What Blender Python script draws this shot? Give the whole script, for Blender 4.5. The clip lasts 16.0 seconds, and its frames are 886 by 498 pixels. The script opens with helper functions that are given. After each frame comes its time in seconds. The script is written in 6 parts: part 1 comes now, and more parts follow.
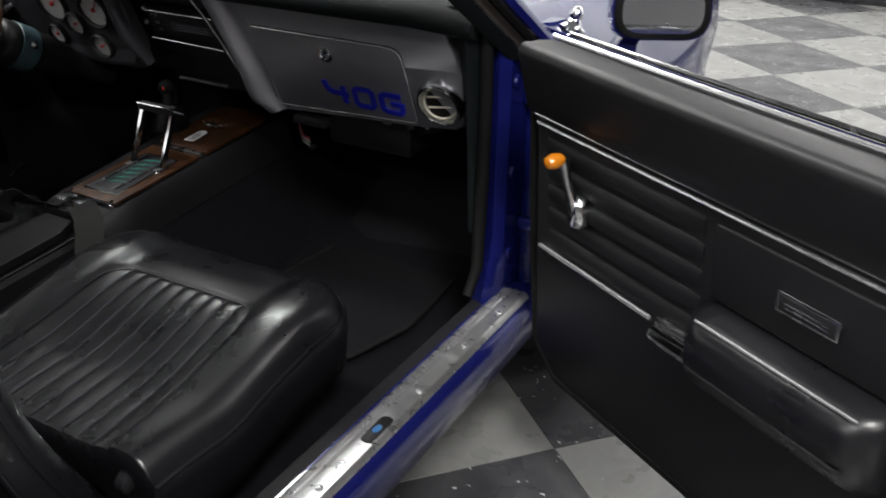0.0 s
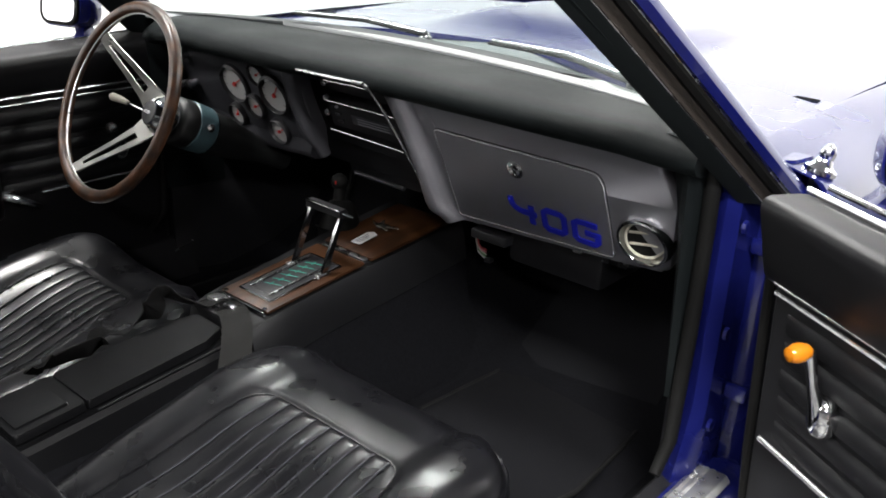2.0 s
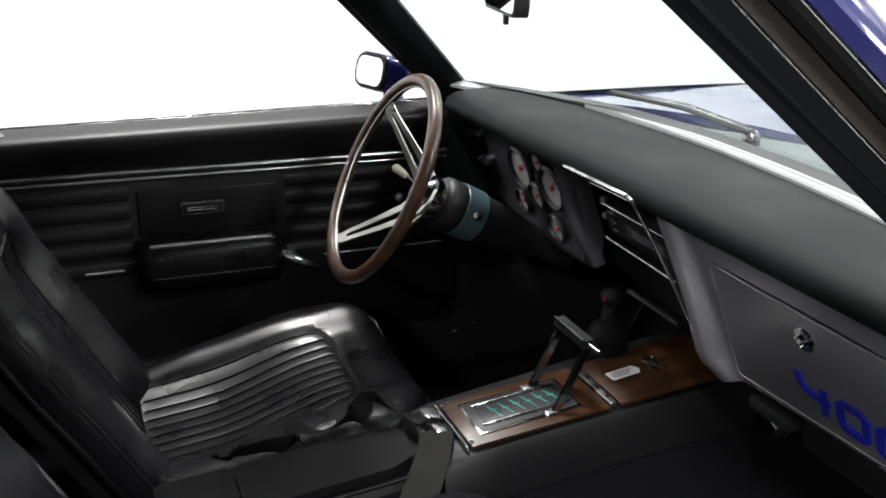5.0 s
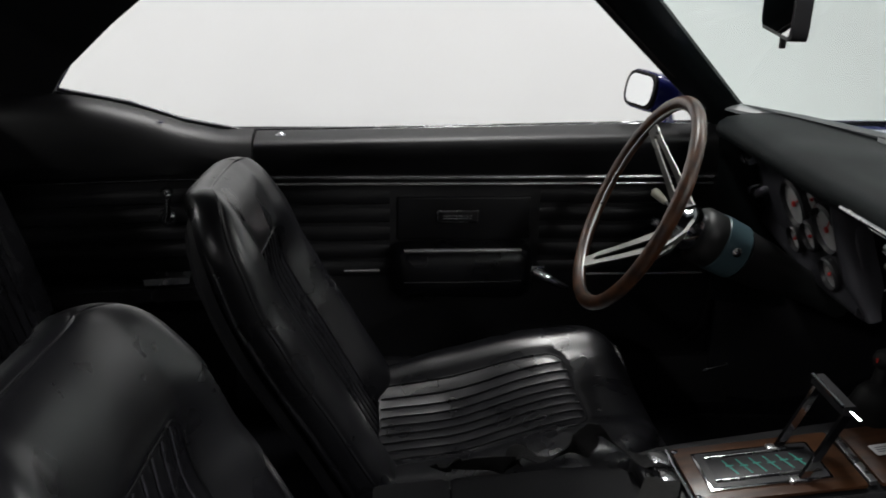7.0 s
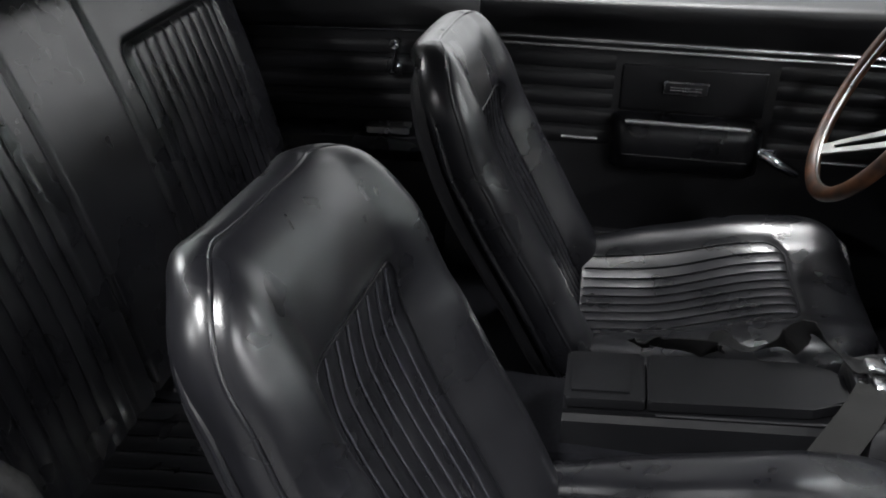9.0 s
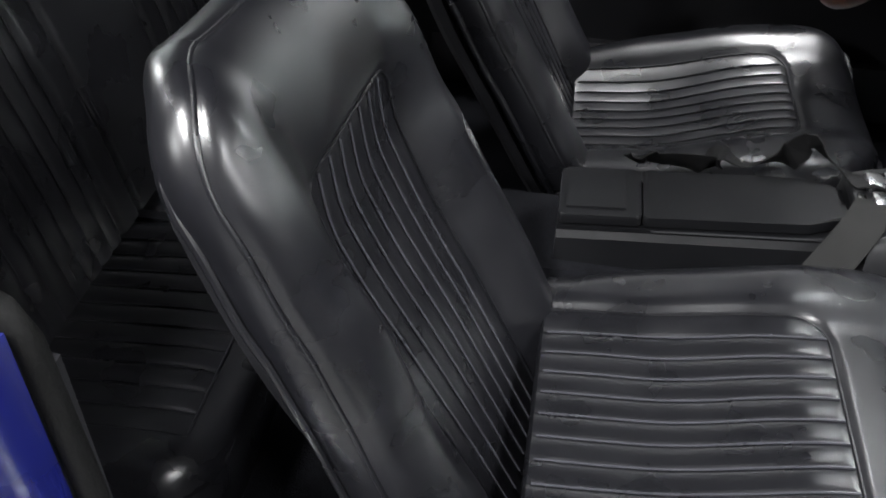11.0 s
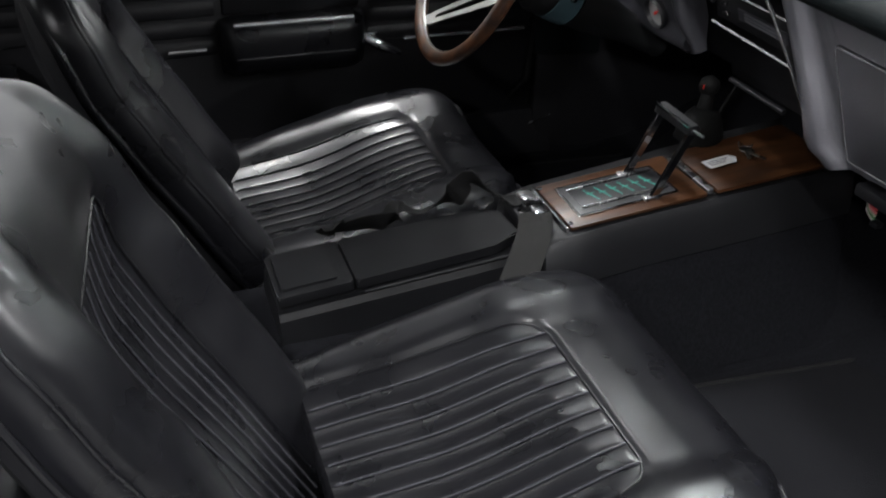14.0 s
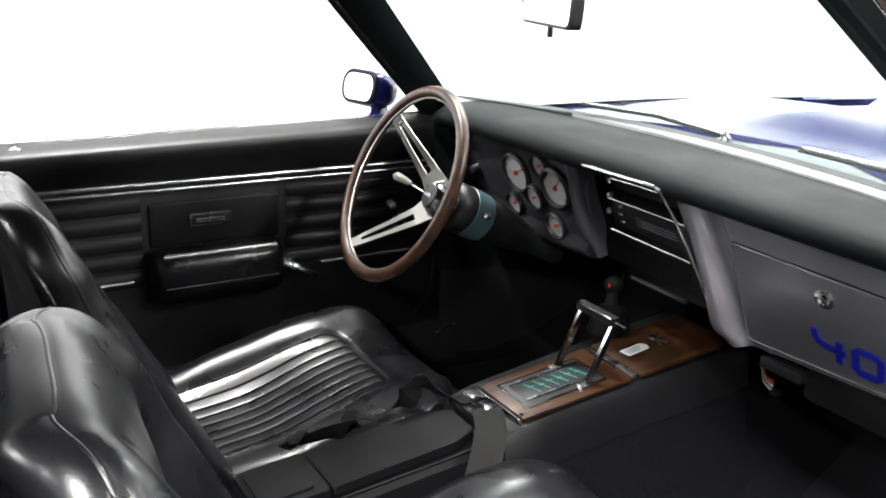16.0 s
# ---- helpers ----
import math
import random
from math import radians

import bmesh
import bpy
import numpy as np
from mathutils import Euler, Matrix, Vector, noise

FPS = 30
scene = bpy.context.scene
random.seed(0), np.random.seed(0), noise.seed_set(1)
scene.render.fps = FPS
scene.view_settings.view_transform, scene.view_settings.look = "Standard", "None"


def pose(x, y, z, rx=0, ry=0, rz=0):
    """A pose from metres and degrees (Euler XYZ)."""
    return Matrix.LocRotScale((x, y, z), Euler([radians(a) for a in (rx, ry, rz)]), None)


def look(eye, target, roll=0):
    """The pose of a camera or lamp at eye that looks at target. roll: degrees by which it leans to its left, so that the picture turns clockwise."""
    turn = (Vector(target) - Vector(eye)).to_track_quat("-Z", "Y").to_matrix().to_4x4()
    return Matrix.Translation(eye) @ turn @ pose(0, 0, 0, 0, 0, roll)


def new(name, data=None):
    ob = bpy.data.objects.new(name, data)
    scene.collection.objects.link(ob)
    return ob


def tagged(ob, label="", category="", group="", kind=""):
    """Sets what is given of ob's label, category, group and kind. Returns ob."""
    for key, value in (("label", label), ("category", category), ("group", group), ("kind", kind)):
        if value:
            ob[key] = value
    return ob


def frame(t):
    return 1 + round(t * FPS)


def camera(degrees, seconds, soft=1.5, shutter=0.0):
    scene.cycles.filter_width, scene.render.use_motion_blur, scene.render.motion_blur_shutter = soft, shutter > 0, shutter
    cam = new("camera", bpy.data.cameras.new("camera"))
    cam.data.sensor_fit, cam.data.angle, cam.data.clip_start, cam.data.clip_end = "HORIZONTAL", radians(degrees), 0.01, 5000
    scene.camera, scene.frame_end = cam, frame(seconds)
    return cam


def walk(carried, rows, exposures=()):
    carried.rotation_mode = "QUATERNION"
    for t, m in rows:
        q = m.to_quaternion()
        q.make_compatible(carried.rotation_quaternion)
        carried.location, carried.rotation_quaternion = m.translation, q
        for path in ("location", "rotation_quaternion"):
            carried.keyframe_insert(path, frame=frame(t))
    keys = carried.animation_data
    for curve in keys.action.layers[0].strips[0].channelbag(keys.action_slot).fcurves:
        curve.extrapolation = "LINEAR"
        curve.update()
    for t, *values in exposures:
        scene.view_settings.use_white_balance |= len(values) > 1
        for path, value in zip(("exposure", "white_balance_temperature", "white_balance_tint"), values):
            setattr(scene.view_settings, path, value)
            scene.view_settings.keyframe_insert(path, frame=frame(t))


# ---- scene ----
cam = camera(52.5, 16.0, 1.7, 0.3)
PATH = [
    (0, (1.453, -0.370, 1.247), (0.584, 1.199, 0.363), 0.91),
    (0.5, (1.351, -0.306, 1.270), (0.403, 1.214, 0.381), 1.42),
    (1, (1.307, -0.251, 1.264), (0.282, 1.241, 0.415), 1.75),
    (1.5, (1.287, -0.201, 1.283), (0.168, 1.241, 0.466), 1.88),
    (2, (1.259, -0.156, 1.273), (0.067, 1.252, 0.501), 2.35),
    (2.5, (1.247, -0.065, 1.276), (-0.060, 1.250, 0.525), 2.19),
    (3, (1.228, 0.019, 1.278), (-0.181, 1.234, 0.544), 2.19),
    (3.5, (1.213, 0.082, 1.278), (-0.285, 1.192, 0.553), 2.21),
    (3.7, (1.206, 0.107, 1.280), (-0.328, 1.168, 0.557), 2.20),
    (5.8, (1.131, 0.295, 1.301), (-0.684, 0.780, 0.614), 1.34),
    (6, (1.128, 0.300, 1.299), (-0.704, 0.722, 0.616), 1.28),
    (6.5, (1.121, 0.307, 1.300), (-0.736, 0.582, 0.612), 1.15),
    (7, (1.120, 0.311, 1.302), (-0.750, 0.444, 0.606), 0.92),
    (7.5, (1.118, 0.308, 1.302), (-0.744, 0.299, 0.574), 0.83),
    (8, (1.117, 0.307, 1.303), (-0.715, 0.157, 0.516), 0.84),
    (8.5, (1.117, 0.306, 1.297), (-0.664, 0.051, 0.424), 0.80),
    (9, (1.114, 0.299, 1.295), (-0.607, -0.009, 0.322), 0.91),
    (9.2, (1.115, 0.298, 1.288), (-0.582, -0.026, 0.282), 0.96),
    (11.5, (1.077, 0.265, 1.262), (-0.380, 0.129, -0.102), 2.61),
    (12, (1.076, 0.253, 1.260), (-0.362, 0.231, -0.130), 3.05),
    (12.5, (1.079, 0.230, 1.258), (-0.360, 0.348, -0.126), 3.22),
    (13, (1.092, 0.204, 1.260), (-0.347, 0.478, -0.101), 3.13),
    (13.5, (1.099, 0.163, 1.262), (-0.387, 0.614, 0.002), 3.07),
    (14, (1.126, 0.131, 1.256), (-0.438, 0.740, 0.168), 2.46),
    (14.5, (1.131, 0.088, 1.250), (-0.469, 0.824, 0.302), 2.64),
    (15, (1.139, 0.038, 1.252), (-0.489, 0.834, 0.405), 2.65),
    (15.5, (1.139, -0.037, 1.268), (-0.489, 0.872, 0.545), 2.72),
    (16, (1.143, -0.101, 1.270), (-0.461, 0.916, 0.642), 2.86),
]
EXPOSURES = [(0.0, -0.6, 6500, 10), (0.5, -0.45, 6500, 10), (1.5, 0.0, 6510, 10), (2.5, 0.5, 6510, 10), (3.5, 0.75, 6500, 10), (6.0, -0.5, 6480, 10), (7.0, -0.9, 6460, 10), (8.0, -0.65, 6400, 10), (8.5, -0.05, 6330, 10), (9.0, 0.36, 6270, 10), (11.5, 0.9, 6270, 10), (12.5, 1.05, 6250, 10), (13.5, 0.5, 6270, 10), (14.0, 0.3, 6300, 10), (14.5, 0.45, 6380, 10), (15.0, 0.7, 6460, 10), (16.0, 0.9, 6490, 10)]
walk(cam, [(t, look(eye, target, roll)) for t, eye, target, roll in PATH], EXPOSURES)

# ---- world and lamps ----
world = bpy.data.worlds.new("world")
scene.world = world
world.use_nodes = True
world.node_tree.nodes["Background"].inputs[0].default_value = (0.9, 0.95, 1.0, 1)
world.node_tree.nodes["Background"].inputs[1].default_value = 0.05
LAMP_POWER = 138.0
# the first panel is added to whiten the wall in the driver's mirror
LAMP_PLACES = [(-2.3, -6.2, 2.0), (-2.9, -2.8, 1.2), (-1.6, 0.6, 1.1), (-1.8, 3.2, 0.9), (-1.6, 5.2, 0.75), (1.4, 5.2, 0.75), (4.4, 5.2, 0.75), (3.2, 2.7, 0.5), (2.5, -1.0, 1.7), (0.6, -3.4, 1.0), (4.6, -3.4, 1.0)]
CEILING = 3.9


# ---- mesh helpers ----
BASES = {}


def thing(name, base=(0, 0, 0), label="", category="", group="", kind=""):
    """An Empty at its base; parts under it are given in world metres."""
    ob = new(name)
    ob.empty_display_size = 0.1
    ob.location = base
    BASES[ob] = Vector(base)
    return tagged(ob, label, category, group, kind)


def finish(name, bm, material, sharp=40):
    bmesh.ops.remove_doubles(bm, verts=bm.verts, dist=1e-6)
    bmesh.ops.recalc_face_normals(bm, faces=bm.faces)
    limit = radians(sharp)
    for f in bm.faces:
        f.smooth = True
    for e in bm.edges:
        e.smooth = len(e.link_faces) == 2 and e.calc_face_angle(0.0) < limit
    me = bpy.data.meshes.new(name)
    bm.to_mesh(me)
    bm.free()
    me.materials.append(material)
    return me


def part(name, bm, material, parent, label="", sharp=40):
    ob = new(name, finish(name, bm, material, sharp))
    ob.parent = parent
    if parent in BASES:
        ob.matrix_parent_inverse = Matrix.Translation(-BASES[parent])
    return tagged(ob, label)


def solid(name, bm, material, label="", category="", group="", kind="", sharp=40):
    return tagged(new(name, finish(name, bm, material, sharp)), label, category, group, kind)


def joined(*bms):
    out = bmesh.new()
    for b in bms:
        tmp = bpy.data.meshes.new("tmp")
        b.to_mesh(tmp)
        b.free()
        out.from_mesh(tmp)
        bpy.data.meshes.remove(tmp)
    return out


def loft(rings, closed=True, caps=True):
    bm = bmesh.new()
    vs = [[bm.verts.new(p) for p in r] for r in rings]
    n = len(rings[0])
    for a, b in zip(vs, vs[1:]):
        for i in range(n if closed else n - 1):
            j = (i + 1) % n
            bm.faces.new((a[i], a[j], b[j], b[i]))
    if closed and caps:
        bm.faces.new(vs[0][::-1])
        bm.faces.new(vs[-1])
    return bm


def sheet(rows, thick, way):
    """An open surface of rows of points, given a thickness along way."""
    way = Vector(way).normalized() * thick
    rings = [[Vector(p) for p in r] + [Vector(p) + way for p in reversed(r)] for r in rows]
    return loft(rings)


def tube(points, r, n=10, closed=False):
    pts = [Vector(p) for p in points]
    rs = r if isinstance(r, (list, tuple)) else [r] * len(pts)
    rings, up = [], None
    for i, p in enumerate(pts):
        a = pts[(i - 1) % len(pts)] if closed or i else p
        b = pts[(i + 1) % len(pts)] if closed or i < len(pts) - 1 else p
        d = (b - a).normalized()
        if up is None:
            up = Vector((0, 0, 1)) if abs(d.z) < 0.9 else Vector((1, 0, 0))
        side = d.cross(up).normalized()
        up = side.cross(d).normalized()
        rings.append([p + rs[i] * (math.cos(2 * math.pi * k / n) * side + math.sin(2 * math.pi * k / n) * up) for k in range(n)])
    if closed:
        rings.append(rings[0])
    return loft(rings, caps=not closed)


def ribbon(points, width, thick, sides):
    """A flat strap along points; sides gives its across direction at each point."""
    rings = []
    pts = [Vector(p) for p in points]
    for i, p in enumerate(pts):
        d = (pts[min(i + 1, len(pts) - 1)] - pts[max(i - 1, 0)]).normalized()
        s = Vector(sides[i] if isinstance(sides, list) else sides)
        s = (s - s.dot(d) * d).normalized()
        n = d.cross(s)
        rings.append([p + s * width / 2 * a + n * thick / 2 * b for a, b in ((-1, -0.6), (-0.9, -1), (0.9, -1), (1, -0.6), (1, 0.6), (0.9, 1), (-0.9, 1), (-1, 0.6))])
    return loft(rings)


def box(x0, x1, y0, y1, z0, z1, bevel=0.004, seg=2):
    bm = bmesh.new()
    bmesh.ops.create_cube(bm, size=1)
    bm.transform(Matrix.Translation(((x0 + x1) / 2, (y0 + y1) / 2, (z0 + z1) / 2)) @ Matrix.Diagonal((x1 - x0, y1 - y0, z1 - z0, 1)))
    if bevel:
        bmesh.ops.bevel(bm, geom=bm.edges[:], offset=bevel, segments=seg, profile=0.5, affect="EDGES")
    return bm


def lathe(profile, m, n=24):
    """profile: (radius, height) pairs along local z; m places it."""
    rings = [[m @ Vector((r * math.cos(2 * math.pi * k / n), r * math.sin(2 * math.pi * k / n), h)) for k in range(n)] for r, h in profile]
    return loft(rings)


def slab(outline, thick, m, bevel=0.0, seg=2):
    """A plate: a 2D outline in local x, y, from z = 0 to z = thick, placed by m."""
    bm = bmesh.new()
    bot = [bm.verts.new((x, y, 0)) for x, y in outline]
    top = [bm.verts.new((x, y, thick)) for x, y in outline]
    n = len(outline)
    bm.faces.new(bot[::-1])
    face = bm.faces.new(top)
    for i in range(n):
        bm.faces.new((bot[i], bot[(i + 1) % n], top[(i + 1) % n], top[i]))
    if bevel:
        bmesh.ops.bevel(bm, geom=list(face.edges), offset=bevel, segments=seg, profile=0.5, affect="EDGES")
    bm.transform(m)
    return bm


def rounded(points, radii, n=6):
    """A 2D outline whose corners are rounded by the radii."""
    out, m = [], len(points)
    for i in range(m):
        p, a, b = Vector(points[i]), Vector(points[i - 1]), Vector(points[(i + 1) % m])
        r = radii[i] if isinstance(radii, (list, tuple)) else radii
        if r <= 0:
            out.append(tuple(p))
            continue
        da, db = (a - p).normalized(), (b - p).normalized()
        half = math.acos(max(-1, min(1, da.dot(db)))) / 2
        cut = min(r / math.tan(half), (a - p).length * 0.49, (b - p).length * 0.49)
        p0, p1 = p + da * cut, p + db * cut
        for k in range(n + 1):
            t = k / n
            q = (1 - t) ** 2 * p0 + 2 * t * (1 - t) * p + t * t * p1
            out.append((q.x, q.y))
    return out


def axes(origin, xdir, ydir):
    x = Vector(xdir).normalized()
    z = x.cross(Vector(ydir)).normalized()
    y = z.cross(x)
    m = Matrix((x, y, z)).transposed().to_4x4()
    m.translation = Vector(origin)
    return m


def smooth(t):
    t = max(0.0, min(1.0, t))
    return t * t * (3 - 2 * t)


def lerp_table(table, t):
    for (a, *va), (b, *vb) in zip(table, table[1:]):
        if t <= b:
            k = 0 if b == a else max(0, (t - a) / (b - a))
            return [p + (q - p) * k for p, q in zip(va, vb)]
    return list(table[-1][1:])


# ---- materials ----
def material(name, base, rough=0.5, metal=0.0, vary=0.15, scale=6.0, grain=0.0, grain_scale=400.0, coat=0.0, spec=0.5, rough_vary=0.1, tint=None, coords="Object", detail=5.0):
    m = bpy.data.materials.new(name)
    m.use_nodes = True
    nt = m.node_tree
    b = nt.nodes["Principled BSDF"]
    b.inputs["Metallic"].default_value = metal
    b.inputs["Coat Weight"].default_value = coat
    b.inputs["Coat Roughness"].default_value = 0.04
    b.inputs["Specular IOR Level"].default_value = spec
    tc = nt.nodes.new("ShaderNodeTexCoord")
    big = nt.nodes.new("ShaderNodeTexNoise")
    big.inputs["Scale"].default_value = scale
    big.inputs["Detail"].default_value = detail
    nt.links.new(tc.outputs[coords], big.inputs["Vector"])
    ramp = nt.nodes.new("ShaderNodeMix")
    ramp.data_type = "RGBA"
    other = tint or tuple(c * (1 - vary) for c in base)
    ramp.inputs[6].default_value = (*other, 1)
    ramp.inputs[7].default_value = (*(c * (1 + vary * 0.6) for c in base), 1)
    nt.links.new(big.outputs["Fac"], ramp.inputs[0])
    nt.links.new(ramp.outputs[2], b.inputs["Base Color"])
    rr = nt.nodes.new("ShaderNodeMapRange")
    rr.inputs[1].default_value, rr.inputs[2].default_value = 0.3, 0.7
    rr.inputs[3].default_value, rr.inputs[4].default_value = max(0.02, rough - rough_vary), min(1, rough + rough_vary)
    nt.links.new(big.outputs["Fac"], rr.inputs[0])
    nt.links.new(rr.outputs[0], b.inputs["Roughness"])
    if grain:
        fine = nt.nodes.new("ShaderNodeTexNoise")
        fine.inputs["Scale"].default_value = grain_scale
        fine.inputs["Detail"].default_value = 3
        nt.links.new(tc.outputs[coords], fine.inputs["Vector"])
        bump = nt.nodes.new("ShaderNodeBump")
        bump.inputs["Strength"].default_value = grain
        bump.inputs["Distance"].default_value = 0.002
        nt.links.new(fine.outputs["Fac"], bump.inputs["Height"])
        nt.links.new(bump.outputs["Normal"], b.inputs["Normal"])
    return m


def wood_material(name, dark, light, scale, rough=0.35, stretch=(1, 0.08, 1)):
    m = material(name, light, rough, coat=0.08, rough_vary=0.08)
    nt = m.node_tree
    b = nt.nodes["Principled BSDF"]
    tc = nt.nodes["Texture Coordinate"]
    mp = nt.nodes.new("ShaderNodeMapping")
    mp.inputs["Scale"].default_value = stretch
    nt.links.new(tc.outputs["Object"], mp.inputs["Vector"])
    ns = nt.nodes.new("ShaderNodeTexNoise")
    ns.inputs["Scale"].default_value = scale
    ns.inputs["Detail"].default_value = 8
    nt.links.new(mp.outputs["Vector"], ns.inputs["Vector"])
    cr = nt.nodes.new("ShaderNodeValToRGB")
    cr.color_ramp.elements[0].position, cr.color_ramp.elements[1].position = 0.35, 0.68
    cr.color_ramp.elements[0].color, cr.color_ramp.elements[1].color = (*dark, 1), (*light, 1)
    nt.links.new(ns.outputs["Fac"], cr.inputs[0])
    nt.links.new(cr.outputs[0], b.inputs["Base Color"])
    return m


def glass_material(name, tint=(0.93, 0.97, 0.96)):
    m = bpy.data.materials.new(name)
    m.use_nodes = True
    nt = m.node_tree
    nt.nodes.remove(nt.nodes["Principled BSDF"])
    out = nt.nodes["Material Output"]
    tr = nt.nodes.new("ShaderNodeBsdfTransparent")
    tr.inputs[0].default_value = (*tint, 1)
    gl = nt.nodes.new("ShaderNodeBsdfGlossy")
    gl.inputs["Roughness"].default_value = 0.02
    fr = nt.nodes.new("ShaderNodeMath")
    fr.operation = "POWER"
    lw = nt.nodes.new("ShaderNodeLayerWeight")
    lw.inputs[0].default_value = 0.5
    nt.links.new(lw.outputs["Facing"], fr.inputs[0])
    fr.inputs[1].default_value = 5.0
    mix = nt.nodes.new("ShaderNodeMixShader")
    weak = nt.nodes.new("ShaderNodeMath")
    weak.operation = "MULTIPLY"
    weak.inputs[1].default_value = 0.3
    nt.links.new(fr.outputs[0], weak.inputs[0])
    nt.links.new(weak.outputs[0], mix.inputs[0])
    nt.links.new(tr.outputs[0], mix.inputs[1])
    nt.links.new(gl.outputs[0], mix.inputs[2])
    nt.links.new(mix.outputs[0], out.inputs[0])
    return m


def glow_material(name, colour, strength):
    m = bpy.data.materials.new(name)
    m.use_nodes = True
    b = m.node_tree.nodes["Principled BSDF"]
    b.inputs["Base Color"].default_value = (0.8, 0.8, 0.8, 1)
    b.inputs["Emission Color"].default_value = (*colour, 1)
    b.inputs["Emission Strength"].default_value = strength
    return m


def tile_material(name, base, dark, flecks):
    """Vinyl tile with a soft marbling, scuffs and scattered flecks; shade differs from tile to tile."""
    m = material(name, base, 0.33, vary=0.2, scale=5.0, grain=0.06, grain_scale=60.0, rough_vary=0.14)
    nt = m.node_tree
    b = nt.nodes["Principled BSDF"]
    tc = nt.nodes["Texture Coordinate"]
    geo = nt.nodes.new("ShaderNodeNewGeometry")
    marb = nt.nodes.new("ShaderNodeTexNoise")
    marb.inputs["Scale"].default_value = 9
    marb.inputs["Detail"].default_value = 9
    marb.inputs["Roughness"].default_value = 0.65
    marb.inputs["Distortion"].default_value = 1.2
    nt.links.new(geo.outputs["Position"], marb.inputs["Vector"])
    cr = nt.nodes.new("ShaderNodeValToRGB")
    cr.color_ramp.elements[0].position, cr.color_ramp.elements[1].position = 0.3, 0.7
    cr.color_ramp.elements[0].color, cr.color_ramp.elements[1].color = (*dark, 1), (*base, 1)
    nt.links.new(marb.outputs["Fac"], cr.inputs[0])
    info = nt.nodes.new("ShaderNodeObjectInfo")
    br = nt.nodes.new("ShaderNodeMapRange")
    br.inputs[3].default_value, br.inputs[4].default_value = 0.85, 1.1
    nt.links.new(info.outputs["Random"], br.inputs[0])
    mul = nt.nodes.new("ShaderNodeVectorMath")
    mul.operation = "SCALE"
    nt.links.new(cr.outputs[0], mul.inputs[0])
    nt.links.new(br.outputs[0], mul.inputs[3])
    vor = nt.nodes.new("ShaderNodeTexVoronoi")
    vor.inputs["Scale"].default_value = 30
    warp = nt.nodes.new("ShaderNodeMapping")
    warp.inputs["Rotation"].default_value = (0, 0, 0.7)
    warp.inputs["Scale"].default_value = (1.0, 2.4, 1.0)
    wob = nt.nodes.new("ShaderNodeTexNoise")
    wob.inputs["Scale"].default_value = 45
    add = nt.nodes.new("ShaderNodeVectorMath")
    add.operation = "MULTIPLY_ADD"
    add.inputs[1].default_value = (0.03, 0.03, 0.0)
    nt.links.new(geo.outputs["Position"], wob.inputs["Vector"])
    nt.links.new(wob.outputs["Color"], add.inputs[0])
    nt.links.new(geo.outputs["Position"], add.inputs[2])
    nt.links.new(add.outputs[0], warp.inputs["Vector"])
    nt.links.new(warp.outputs[0], vor.inputs["Vector"])
    lt = nt.nodes.new("ShaderNodeMath")
    lt.operation = "LESS_THAN"
    lt.inputs[1].default_value = flecks
    nt.links.new(vor.outputs["Distance"], lt.inputs[0])
    pick = nt.nodes.new("ShaderNodeTexNoise")
    pick.inputs["Scale"].default_value = 12
    nt.links.new(geo.outputs["Position"], pick.inputs["Vector"])
    gt = nt.nodes.new("ShaderNodeMath")
    gt.operation = "GREATER_THAN"
    gt.inputs[1].default_value = 0.52
    nt.links.new(pick.outputs["Fac"], gt.inputs[0])
    both = nt.nodes.new("ShaderNodeMath")
    both.operation = "MULTIPLY"
    nt.links.new(lt.outputs[0], both.inputs[0])
    nt.links.new(gt.outputs[0], both.inputs[1])
    mix = nt.nodes.new("ShaderNodeMix")
    mix.data_type = "RGBA"
    nt.links.new(both.outputs[0], mix.inputs[0])
    nt.links.new(mul.outputs[0], mix.inputs[6])
    mix.inputs[7].default_value = (0.66, 0.66, 0.68, 1)
    nt.links.new(mix.outputs[2], b.inputs["Base Color"])
    return m


VINYL = material("black_vinyl", (0.0076, 0.0077, 0.0094), 0.30, vary=0.25, scale=12, grain=0.045, grain_scale=900, rough_vary=0.06, spec=0.6, detail=3)
# welts of the passenger's pleats, paler than the vinyl around them
WELT = material("pale_vinyl_welt", (0.05, 0.05, 0.0594), 0.32, vary=0.3, scale=12, rough_vary=0.06, spec=0.6)
VINYL_SOFT = material("black_padded_vinyl", (0.0062, 0.0082, 0.0088), 0.55, vary=0.3, scale=5, grain=0.3, grain_scale=700, rough_vary=0.08, spec=0.11, detail=1.5)
VINYL_DARK = material("black_matte_vinyl", (0.012, 0.012, 0.01408), 0.6, vary=0.3, scale=5, grain=0.3, grain_scale=700, spec=0.25, detail=1.5)
DOOR_VINYL = material("black_door_vinyl", (0.0095, 0.0095, 0.01122), 0.50, vary=0.25, scale=4, grain=0.2, grain_scale=800, rough_vary=0.07, spec=0.35, detail=1.5)
CARPET = material("black_carpet", (0.0092, 0.0094, 0.01144), 0.95, vary=0.95, scale=150, grain=1.0, grain_scale=420, spec=0.06)
MAT_PILE = material("floor_mat_pile", (0.0092, 0.0094, 0.01144), 0.95, vary=0.4, scale=50, grain=1.0, grain_scale=650, spec=0.15)
CONSOLE = material("console_plastic", (0.0065, 0.0067, 0.0077), 0.52, vary=0.25, scale=7, grain=0.2, grain_scale=900, rough_vary=0.08, spec=0.17, detail=1.5)
